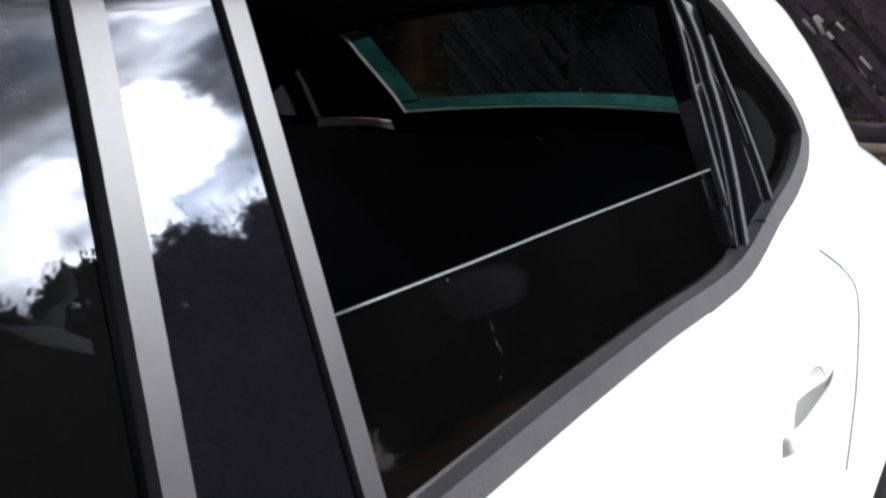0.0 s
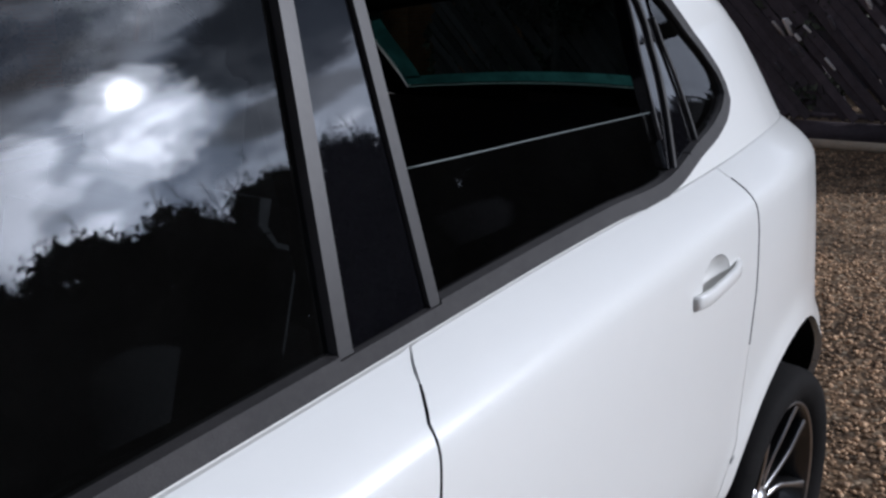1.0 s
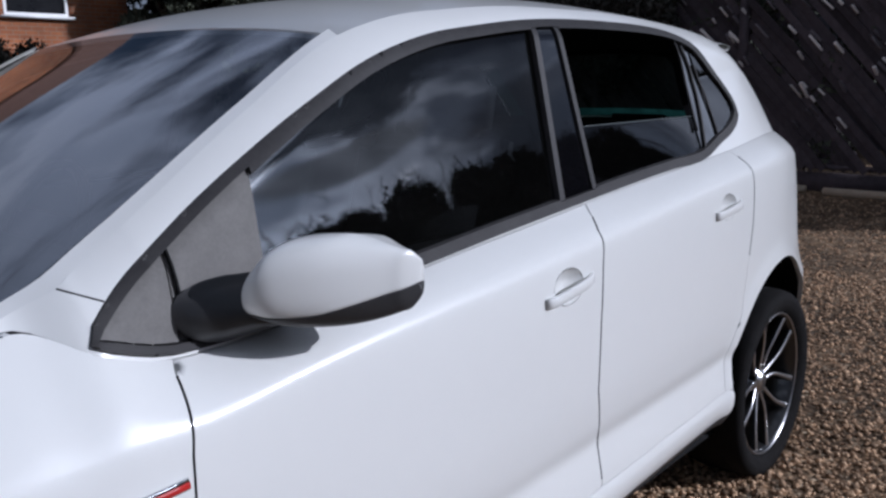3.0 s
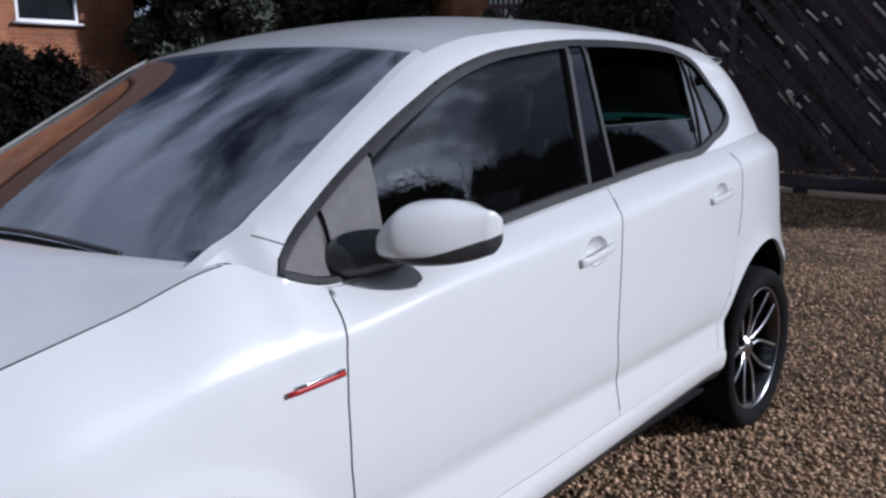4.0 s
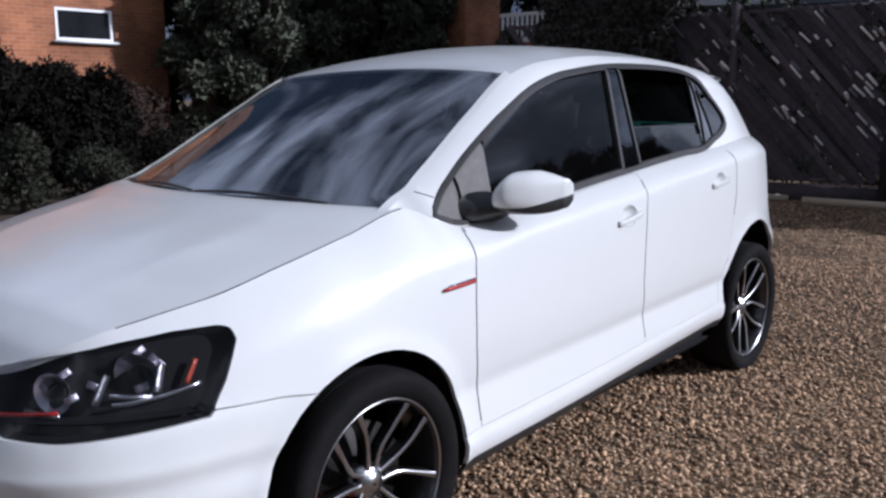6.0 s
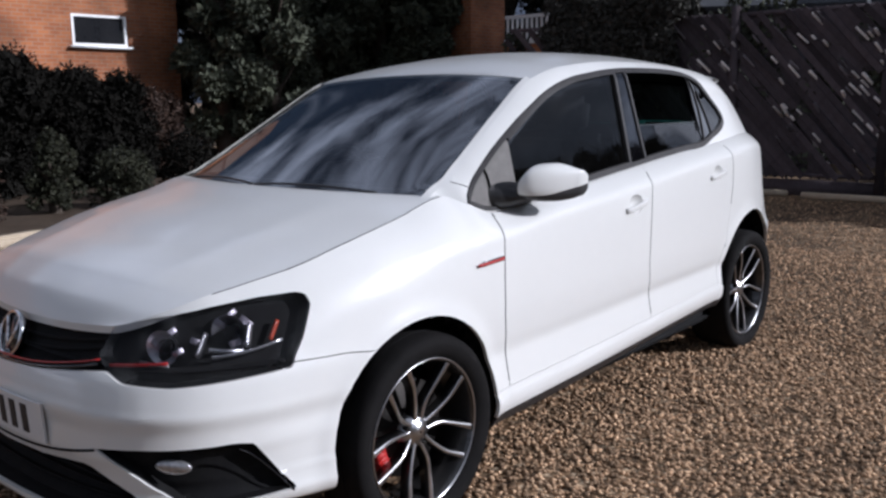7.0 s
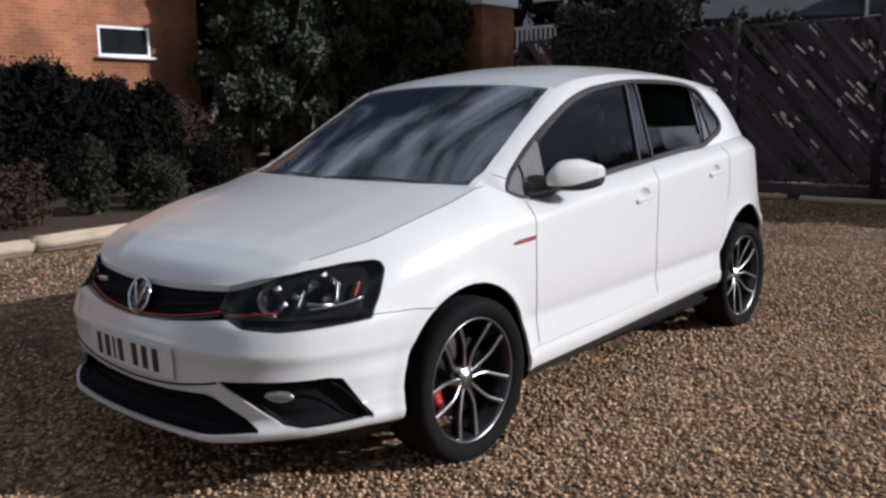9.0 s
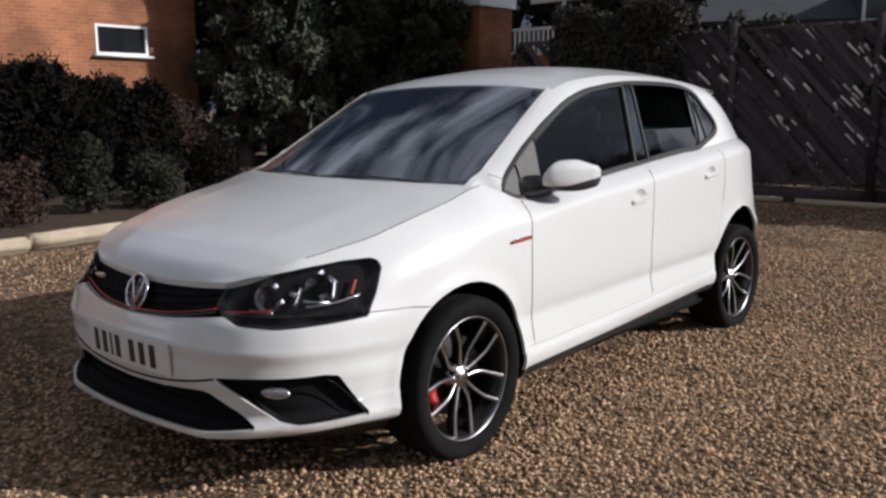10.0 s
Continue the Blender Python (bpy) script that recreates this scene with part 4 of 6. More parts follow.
# door handles: a dished cup with a bar across it
for doors, (cx, cz, rx, rz), tilt in ((front_doors, CUPS[0], 0.012), (rear_doors, CUPS[1], 0.008)):
    for side, door in zip((-1, 1), doors):
        rings = np.linspace(0, 1, 8)
        v, f, n = [], [], 28
        for r in rings:
            for t in np.linspace(0, 2 * np.pi, n, endpoint=False):
                v.append(on_body(along(cx + rx * r * math.cos(t)), cz + rz * r * math.sin(t), 0.019 * (1 - r**2.2) + 0.0005, side))
        for k in range(7):
            for q in range(n):
                f.append([k * n + q, k * n + (q + 1) % n, (k + 1) * n + (q + 1) % n, (k + 1) * n + q])
        mesh_object("handle_cup", v, f, PAINT, door, "white dished handle recess")
        path = []
        for q in range(15):
            s = -1 + 2 * q / 14
            path.append((on_body(along(cx + 0.086 * s + 0.004), cz - 0.008 + tilt * s, -0.010 + 0.0115 * abs(s) ** 5, side), (0, 0, 1)))
        ribbon(path, 0.0105, 0.005, PAINT, "door_handle", door, "white door handle bar")

# fender flash
for side in (-1, 1):
    p = [(on_body(along(0.212 + 0.126 * q / 6), 0.7635 + 0.007 * q / 6, -0.004, side), (0.15, 0, 1)) for q in range(7)]
    fl = ribbon(p[1:], 0.008, 0.003, CHROME, "wing_flash", car, "thin chrome and red wing trim")
    ribbon([(a + np.array((0, side * 0.002, -0.001)), w) for a, w in p[:]], 0.0045, 0.003, RED, "red_strip", fl, "thin red trim strip")

# door mirrors
MY = [0.790, 0.796, 0.812, 0.833, 0.87, 0.905, 0.928, 0.938, 0.943]
m_front = curve(MY, [0.490, 0.462, 0.452, 0.458, 0.496, 0.552, 0.602, 0.626, 0.650])
m_ridge = curve(MY, [0.540, 0.545, 0.552, 0.560, 0.584, 0.612, 0.632, 0.644, 0.656])
m_back = curve(MY, [0.600, 0.625, 0.636, 0.642, 0.648, 0.654, 0.657, 0.658, 0.659])
m_top = curve(MY, [0.992, 1.006, 1.032, 1.054, 1.056, 1.044, 1.034, 1.028, 1.016])
m_low = curve(MY, [0.955, 0.945, 0.938, 0.932, 0.930, 0.935, 0.945, 0.952, 0.968])
m_cut = curve(MY, [0.963, 0.961, 0.959, 0.957, 0.958, 0.970, 0.980, 0.984, 0.988])
for side in (-1, 1):
    mirror = None
    for name, upper in (("mirror_cap", True), ("mirror_base", False)):
        v, f = [], []
        ys = np.concatenate([np.linspace(0.790, 0.812, 8), np.linspace(0.817, 0.925, 22), np.linspace(0.929, 0.943, 9)])
        n = 24
        for y in ys:
            zc, hz = (m_top(y) + m_low(y)) / 2, (m_top(y) - m_low(y)) / 2
            xc, hx = m_ridge(y), m_ridge(y) - m_front(y)
            cut = math.asin(np.clip((m_cut(y) - zc) / hz, -0.98, 0.98))
            a0, a1 = (cut, math.pi / 2) if upper else (-math.pi / 2, cut)
            for q in range(n):
                t = a0 + (a1 - a0) * q / (n - 1)
                grow = 1.0 if upper else 0.985
                v.append((xc - hx * abs(math.cos(t)) ** (0.72 if upper else 0.55) * grow, side * y, zc + hz * math.copysign(abs(math.sin(t)) ** 0.80, math.sin(t)) * grow))
            drop = 0.012 if upper else 0.0
            v.append((float(m_back(y)), side * y, v[-1][2] - drop))
            v.append((float(m_back(y)), side * y, v[-2 - (n - 1)][2] + (0.0 if upper else 0.010)))
        m = n + 2
        for k in range(len(ys) - 1):
            for q in range(m):
                f.append([k * m + q, k * m + (q + 1) % m, (k + 1) * m + (q + 1) % m, (k + 1) * m + q])
        f += [list(range(m)), [(len(ys) - 1) * m + q for q in range(m)]]
        if upper:
            mirror = mesh_object("door_mirror", v, f, PAINT, car, "white door mirror cap with black underside")
        else:
            mesh_object("mirror_base", v, f, BLACK_PLASTIC, mirror, "black plastic mirror underside")
    bm = bmesh.new()
    box(bm, (0.010, 0.115, 0.070), (0.656, side * 0.868, 0.993), bevel=0.004)
    part("mirror_glass", bm, CHROME, mirror, "mirror glass")
    v, f, n = [], [], 20
    for xc, y, zc, hx, hz in ((0.482, 0.728, 0.952, 0.088, 0.042), (0.486, 0.758, 0.949, 0.082, 0.038), (0.505, 0.782, 0.949, 0.072, 0.028), (0.535, 0.805, 0.951, 0.070, 0.020), (0.556, 0.830, 0.953, 0.068, 0.018)):
        for q in range(n):
            t = 2 * math.pi * q / n
            v.append((xc + hx * math.copysign(abs(math.cos(t)) ** 0.7, math.cos(t)), side * y, zc + hz * math.copysign(abs(math.sin(t)) ** 0.7, math.sin(t))))
    for k in range(4):
        for q in range(n):
            f.append([k * n + q, k * n + (q + 1) % n, (k + 1) * n + (q + 1) % n, (k + 1) * n + q])
    f += [list(range(n)), [4 * n + q for q in range(n)]]
    mesh_object("mirror_arm", v, f, BLACK_PLASTIC, mirror, "black plastic mirror arm")
    # seam across the foot of the windscreen pillar
    ribbon([(house(np.array([0.312 - 0.040 * q / 4]), np.array([0.990 + 0.018 * q / 4]))[0] * (1, -side, 1), (0, 1, 0)) for q in range(5)], 0.0012, 0.0012, DARK, "panel_seam", car)

# dark strips that stand for the shade in the gaps beside the bonnet
for side in (-1, 1):
    gap = [bonnet(np.array([0.30 + 0.70 * q / 40]), np.array([float(side)]))[0] + (0, 0.0014 * side, -0.0022) for q in range(41)]
    ribbon([(q, (0, 1, 0)) for q in gap], 0.0022, 0.0020, DARK, "bonnet_seal", car, "dark line for the shade in the gap beside the bonnet")

# shade of the door gaps, drawn as thin dark strips
for side in (-1, 1):
    for line, half, name in ((FRONT_LINE, 0.0017, "door_seal"), (B_LINE, 0.0009, "door_seal"), (R_LINE[:6], 0.0006, "door_seal")):
        run = []
        for (x0, z0), (x1, z1) in zip(line[:-1], line[1:]):
            for q in range(6):
                x, z = x0 + (x1 - x0) * q / 6, z0 + (z1 - z0) * q / 6
                a = along(x)
                if z < float(top_z(a)) - 0.016:
                    run.append((on_body(a, z, 0.0006, side), (1, 0, 0)))
        ribbon(run, half, 0.0018, DARK, name, car)
    near = sorted((p for p in TRI_REAR if p[0] < 0.432), key=lambda p: p[1])
    split = [(near[0][0] + (near[-1][0] - near[0][0]) * q / 6, near[0][1] + (near[-1][1] - near[0][1]) * q / 6) for q in range(7)]
    ribbon([(house(np.array([x]), np.array([z]))[0] * (1, -side, 1), (1, 0, 0)) for x, z in split], 0.0022, 0.003, DARK, "panel_seam", car)

# wipers
for y0, y1, u in ((-0.50, 0.06, 0.045), (0.08, 0.55, 0.045)):
    p = []
    for q in range(13):
        y = y0 + (y1 - y0) * q / 12
        w = screen(np.array([u + 0.02 * math.sin(q / 12 * 3.1)]), np.array([y / 0.69]))[0]
        p.append((w + np.array((-0.003, 0, 0.007)), (1, 0, 0)))
    ribbon(p, 0.006, 0.004, BLACK_PLASTIC, "wiper", car, "black windscreen wiper")

# ---- wheels ----


def lathe(profile, n=64):
    """Turned about the y axis: profile of (radius, y)."""
    v, f = [], []
    for k in range(n):
        t = 2 * math.pi * k / n
        for r, y in profile:
            v.append((r * math.cos(t), y, r * math.sin(t)))
    m = len(profile)
    for k in range(n):
        for q in range(m - 1):
            a, b = k * m + q, ((k + 1) % n) * m + q
            f.append([a, a + 1, b + 1, b])
    return v, f


def build_wheel(side):
    s = side
    v, f = lathe([(0.2285, s * -0.08), (0.210, s * -0.06), (0.200, s * 0.0), (0.210, s * 0.055), (0.218, s * 0.076), (0.2205, s * 0.084), (0.2246, s * 0.0870)], 64)
    hub = rim = mesh_object("road_wheel", v, f, WHEEL_BLACK, car, "black and silver twin-spoke alloy wheel")
    tyre = [(0.227, 0.075), (0.232, 0.088), (0.245, 0.100), (0.268, 0.1075), (0.287, 0.104), (0.297, 0.092), (0.302, 0.070), (0.3035, 0.02), (0.3035, -0.02), (0.302, -0.07), (0.295, -0.095), (0.265, -0.107), (0.232, -0.09), (0.227, -0.075)]
    v, f = lathe([(r, s * y) for r, y in tyre], 72)
    ty = mesh_object("tyre", v, f if s > 0 else [q[::-1] for q in f], TYRE, hub, "black low-profile tyre")
    # tread grooves
    for y in (-0.045, 0.0, 0.045):
        v, f = lathe([(0.3045, s * (y - 0.004)), (0.300, s * y), (0.3045, s * (y + 0.004))], 72)
        mesh_object("tread_groove", v, f, DARK, hub)
    v, f = lathe([(0.2245, s * 0.087), (0.2260, s * 0.0905), (0.2290, s * 0.0905), (0.2305, s * 0.086), (0.2305, s * 0.080)], 64)
    mesh_object("rim_edge", v, f, ALLOY, rim, "machined silver rim edge")
    v, f = lathe([(0.004, s * 0.062), (0.028, s * 0.061), (0.031, s * 0.056), (0.040, s * 0.053), (0.052, s * 0.044), (0.060, s * 0.02)], 40)
    mesh_object("hub_cap", v, f, ALLOY, rim, "silver hub cap")
    for k in range(5):
        for lean in (-1, 1):
            mid = radians(-96 + 72 * k)
            face, body = [], []
            rows = []
            for q in range(9):
                u = q / 8
                r = 0.034 + u * 0.189
                bend = min(1.0, u / (0.36 if lean > 0 else 0.62))
                ang = mid + lean * math.atan2(0.008 + 0.036 * bend * (2 - bend) ** 0.5 + 0.004 * u, r)
                half = 0.0066 - 0.0010 * math.sin(u * math.pi) + 0.003 * u**3
                y = 0.052 + 0.030 * u**1.6 + 0.006 * math.sin(u * math.pi)
                c = np.array((r * math.cos(ang), 0, r * math.sin(ang)))
                w = np.array((-math.sin(ang), 0, math.cos(ang)))
                rows.append((c, w, half, y))
            v, f = [], []
            for c, w, half, y in rows:
                for off, dy in ((-half, -0.002), (-half * 0.75, 0.001), (half * 0.75, 0.001), (half, -0.002)):
                    v.append(c + w * off + np.array((0, s * (y + dy), 0)))
            for q in range(8):
                for e in range(3):
                    a = q * 4 + e
                    f.append([a, a + 1, a + 5, a + 4])
            mesh_object("spoke", v, f, ALLOY, rim, "machined silver spoke face")
            v, f = [], []
            for c, w, half, y in rows:
                for off, dy in ((-half, -0.0025), (-half * 1.5, -0.034), (half * 1.5, -0.034), (half, -0.0025)):
                    v.append(c + w * off + np.array((0, s * (y + dy), 0)))
            for q in range(8):
                for e in range(3):
                    a = q * 4 + e
                    f.append([a, a + 1, a + 5, a + 4])
            mesh_object("spoke_flank", v, f, WHEEL_BLACK, rim)
        bm = bmesh.new()
        t = radians(-96 + 72 * k + 36)
        bmesh.ops.create_cone(bm, cap_ends=True, segments=6, radius1=0.008, radius2=0.008, depth=0.02, matrix=pose(0.05 * math.cos(t), s * 0.045, 0.05 * math.sin(t), 90))
        part("wheel_bolt", bm, STEEL, rim, "", False)
    return hub


for x, front in ((-0.012, True), (2.45, False)):
    for side in (-1, 1):
        hub = build_wheel(side)
        hub.location = (x, side * 0.722, 0.288)
        v, f = lathe([(0.06, side * 0.02), (0.07, side * 0.012), (0.07, side * 0.004), (0.15, side * 0.004), (0.152, 0), (0.15, side * -0.018), (0.06, side * -0.018)], 48)
        disc = mesh_object("brake_disc", v, f, STEEL, car, "grey steel brake disc")
        disc.location = (x, side * 0.722, 0.288)
        bm = bmesh.new()
        for q in range(7):
            t = radians((183 if front else 170) + 6.5 * q)
            box(bm, (0.042, 0.05, 0.026), (0.143 * math.cos(t), side * 0.012, 0.143 * math.sin(t)), (0, 90 - math.degrees(t) - 90, 0), 0.006, 1)
        part("caliper", bm, RED if front else STEEL, disc, "red painted brake caliper" if front else "grey brake caliper")
        # arch liner
        v, f = [], []
        cx, cz, r = ARCHES[0] if front else ARCHES[1]
        for q in range(41):
            t = radians((-14 if front else 2) + (208 if front else 180) * q / 40)
            skin = float(np.interp(cx + r * math.cos(t), RING[:, 0][5:19], RING[:, 1][5:19])) - 0.016
            for yy, rr in ((skin, r + 0.004), (skin - 0.03, r + 0.012), (0.45, r + 0.012), (0.44, 0.02)):
                v.append((cx + rr * math.cos(t), side * yy, cz + rr * math.sin(t)))
        for q in range(40):
            for e in range(3):
                a = q * 4 + e
                f.append([a, a + 1, a + 5, a + 4])
        mesh_object("arch_liner", v, f, DARK, car, "black plastic wheel arch liner")
        bm = bmesh.new()
        bmesh.ops.create_cone(bm, cap_ends=True, segments=16, radius1=0.03, radius2=0.03, depth=0.40, matrix=pose(x, side * 0.52, 0.3025, 90))
        part("axle", bm, DARK, car)

# underbody
bm = bmesh.new()
box(bm, (2.05, 1.50, 0.05), (1.21, 0, 0.205), bevel=0.02)
part("floor_pan", bm, DARK, car)
# black under-lip and tray behind it
ua = np.linspace(0, along(-0.36), 60)
rows = [lower(ua, bottom_z(ua) + 0.012, 0.020), lower(ua, np.full_like(ua, 0.160), 0.030), lower(ua, np.full_like(ua, 0.158), 0.120)]
v = np.concatenate(rows)
f = [[r * 60 + q, r * 60 + q + 1, r * 60 + q + 61, r * 60 + q + 60] for r in range(2) for q in range(59)]
vm, fm = mirrored(v, f)
mesh_object("under_lip", np.concatenate([v, vm]), f + [[q + len(v) for q in g] for g in fm], BLACK_PLASTIC, car, "black plastic under-lip of the bumper")
bm = bmesh.new()
box(bm, (0.46, 0.96, 0.03), (-0.50, 0, 0.185), bevel=0.012)
part("front_tray", bm, DARK, car)

# ---- inside the car ----


def seat(x, y, w, rear=False):
    bm = bmesh.new()
    box(bm, (0.52, w, 0.16), (x, y, 0.50), (0, -6, 0), 0.05, 3)
    st = part("car_seat", bm, CLOTH, car, "dark cloth car seat with headrest")
    bm = bmesh.new()
    box(bm, (0.14, w, 0.62), (x + 0.34, y, 0.82), (0, 16, 0), 0.05, 3)
    part("backrest", bm, CLOTH, st)
    for k in ((0,) if not rear else (-0.38, 0.38)):
        bm = bmesh.new()
        box(bm, (0.10, 0.25, 0.17), (x + 0.455, y + k, 1.19 if not rear else 1.05), (0, 12, 0), 0.035, 3)
        part("headrest", bm, CLOTH, st)
    bm = bmesh.new()
    box(bm, (0.45, w * 0.8, 0.20), (x, y, 0.33), bevel=0.02)
    part("seat_base", bm, DARK, st)
    return st


seat(0.95, -0.36, 0.50)
seat(0.95, 0.36, 0.50)
seat(1.85, 0.0, 1.24, True)
bm = bmesh.new()
box(bm, (0.52, 1.30, 0.20), (0.42, 0, 0.85), (0, 10, 0), 0.06, 3)
dash = part("dashboard", bm, DARK, car, "black moulded dashboard")
bm = bmesh.new()
box(bm, (0.20, 1.28, 0.35), (0.50, 0, 0.62), bevel=0.04)
part("dash_lower", bm, DARK, dash)
wheel_m = Matrix.Translation((0.72, 0.36, 0.90)) @ pose(0, 0, 0, 0, -65, 0)
bm = bmesh.new()
for k in range(36):
    t0 = 2 * math.pi * k / 36
    for q in range(8):
        p = 2 * math.pi * q / 8
        bm.verts.new(wheel_m @ Vector(((0.175 + 0.014 * math.cos(p)) * math.cos(t0), (0.175 + 0.014 * math.cos(p)) * math.sin(t0), 0.014 * math.sin(p))))
bm.verts.ensure_lookup_table()
for k in range(36):
    for q in range(8):
        bm.faces.new([bm.verts[i] for i in (k * 8 + q, k * 8 + (q + 1) % 8, ((k + 1) % 36) * 8 + (q + 1) % 8, ((k + 1) % 36) * 8 + q)])
steer = part("steering_wheel", bm, BLACK_PLASTIC, car, "black leather steering wheel")
bm = bmesh.new()
box(bm, (0.10, 0.30, 0.03), bevel=0.012)
bmesh.ops.transform(bm, matrix=wheel_m, verts=bm.verts)
part("wheel_hub", bm, BLACK_PLASTIC, steer)
# linings: headliner, door cards, parcel shelf
HEADLINE = material("headliner", (0.020, 0.019, 0.019), 0.95, 0, 0, (0.030, 0.029, 0.028), 40, 0.7)
p, f = grid_mesh(lambda u, v: roof(0.01 + 0.97 * u, v * 0.97) - np.array((0, 0, 0.035)), 24, 25)
mesh_object("headliner", p, f, HEADLINE, car, "dark cloth headliner")
for side in (-1, 1):
    bm = bmesh.new()
    box(bm, (2.05, 0.05, 0.66), (1.30, side * 0.695, 0.64), bevel=0.015)
    part("door_card", bm, DARK, car)
    ribbon([(house(np.array([1.37 + 0.02 * q / 8]), np.array([0.98 + 0.40 * q / 8]))[0] * (1, -side, 1) + np.array((0, -side * 0.045, 0)), (1, 0, 0)) for q in range(9)], 0.05, 0.02, DARK, "inner_pillar", car)
    ribbon([(house(np.array([2.22 + 0.06 * math.sin(q / 8 * 3)]), np.array([1.04 + 0.32 * q / 8]))[0] * (1, -side, 1) + np.array((0, -side * 0.05, 0)), (1, 0, 0)) for q in range(9)], 0.075, 0.02, DARK, "inner_pillar", car)
# grey beads along the bar before the quarter glass
BEADS = (((2.002, 1.11), (2.010, 1.17), (2.018, 1.22), (2.024, 1.27), (2.022, 1.31), (2.014, 1.345)), ((2.012, 1.05), (2.030, 1.095), (2.052, 1.15), (2.068, 1.21), (2.071, 1.26), (2.062, 1.30), (2.045, 1.335)),
         ((2.118, 1.09), (2.122, 1.14), (2.121, 1.19), (2.113, 1.24), (2.100, 1.285)))
for side in (-1, 1):
    for bead, half in zip(BEADS, (0.0025, 0.0042, 0.0030)):
        bx, bz = np.array(bead).T
        run = np.linspace(0, len(bx) - 1, 16)
        x = curve(np.arange(len(bx)), bx)(run)
        z = curve(np.arange(len(bx)), bz)(run)
        ribbon([(house(np.array([a]), np.array([b]), 0.003)[0] * (1, -side, 1), (1, 0, 0)) for a, b in zip(x, z)], half, 0.003, RUBBER, "window_bead", car, "thin grey window bead")
# bright top edge of the half-lowered rear windows
EDGE = material("glass_edge", (0.15, 0.17, 0.17), 0.4, 0, 0.2, (0.10, 0.12, 0.12), 40, 0.7)
for side in (-1, 1):
    run = [house(np.array([1.452 + 0.556 * q / 12]), np.array([GLASS_TOP - 0.001]), 0.0075)[0] * (1, -side, 1) for q in range(13)]
    ribbon([(q, (0, 1, 0)) for q in run], 0.0010, 0.0008, EDGE, "glass_edge", car, "bright ground top edge of the half-open window")
bm = bmesh.new()
box(bm, (0.55, 1.18, 0.03), (2.56, 0, 0.985), bevel=0.01)
part("parcel_shelf", bm, DARK, car)
bm = bmesh.new()
box(bm, (0.82, 1.30, 0.04), (2.66, 0, 0.34), bevel=0.015)
part("boot_floor", bm, DARK, car)
bm = bmesh.new()
box(bm, (0.03, 1.24, 0.75), (2.30, 0, 0.60), (0, 8, 0), 0.01)
part("boot_wall", bm, DARK, car)

# ---- ground ----
SOIL = material("soil", (0.045, 0.032, 0.022), 0.95, 0, 0, (0.09, 0.065, 0.045), 5, 0.9, 0.8, 30, spec=0.2)
STONE = material("pebbles", (0.32, 0.19, 0.105), 0.85, 0, 0, (0.50, 0.355, 0.225), 60, 0.9, 0.2, 300, each=0.68, spec=0.3)


def gravel_ground():
    m = bpy.data.materials.new("gravel")
    m.use_nodes = True
    t = m.node_tree
    p = t.nodes["Principled BSDF"]
    p.inputs["Roughness"].default_value = 0.92
    p.inputs["Specular IOR Level"].default_value = 0.25
    co = t.nodes.new("ShaderNodeTexCoord").outputs["Object"]
    vo = node(t, "ShaderNodeTexVoronoi", Scale=48.0, Randomness=1.0)
    t.links.new(co, vo.inputs["Vector"])
    sep = t.nodes.new("ShaderNodeSeparateColor")
    t.links.new(vo.outputs["Color"], sep.inputs[0])
    stone = ramp(t, sep.outputs[0], [(0.0, (0.16, 0.096, 0.052)), (0.45, (0.32, 0.20, 0.108)), (0.75, (0.41, 0.275, 0.16)), (1.0, (0.56, 0.44, 0.30))], "LINEAR")
    gapf = ramp(t, vo.outputs["Distance"], [(0.25, 1.0), (0.65, 0.45)])
    stone = mix(t, 1.0, stone, gapf, "MULTIPLY")
    patch = ramp(t, noise_tex(t, co, 0.55, 5, 0.6), [(0.38, 0.44), (0.62, 1.0)])
    stone = mix(t, 1.0, stone, patch, "MULTIPLY")
    fleck = ramp(t, noise_tex(t, co, 7.0, 4, 0.65), [(0.36, 0.52), (0.62, 1.28)])
    stone = mix(t, 1.0, stone, fleck, "MULTIPLY")
    green = ramp(t, noise_tex(t, co, 1.4, 5, 0.65), [(0.60, 0.0), (0.78, 0.35)])
    stone = mix(t, green, stone, (0.10, 0.095, 0.035))
    t.links.new(stone, p.inputs["Base Color"])
    bn = node(t, "ShaderNodeBump", Strength=0.75, Distance=0.010)
    bn.invert = True
    t.links.new(vo.outputs["Distance"], bn.inputs["Height"])
    t.links.new(bn.outputs[0], p.inputs["Normal"])
    return m


GRAVEL = gravel_ground()
bm = bmesh.new()
bmesh.ops.create_grid(bm, x_segments=40, y_segments=40, size=400)
tagged(part("ground", bm, GRAVEL, smooth=False), "brown gravel drive with damp patches", "ground", kind="structure")

rng = np.random.default_rng(5)


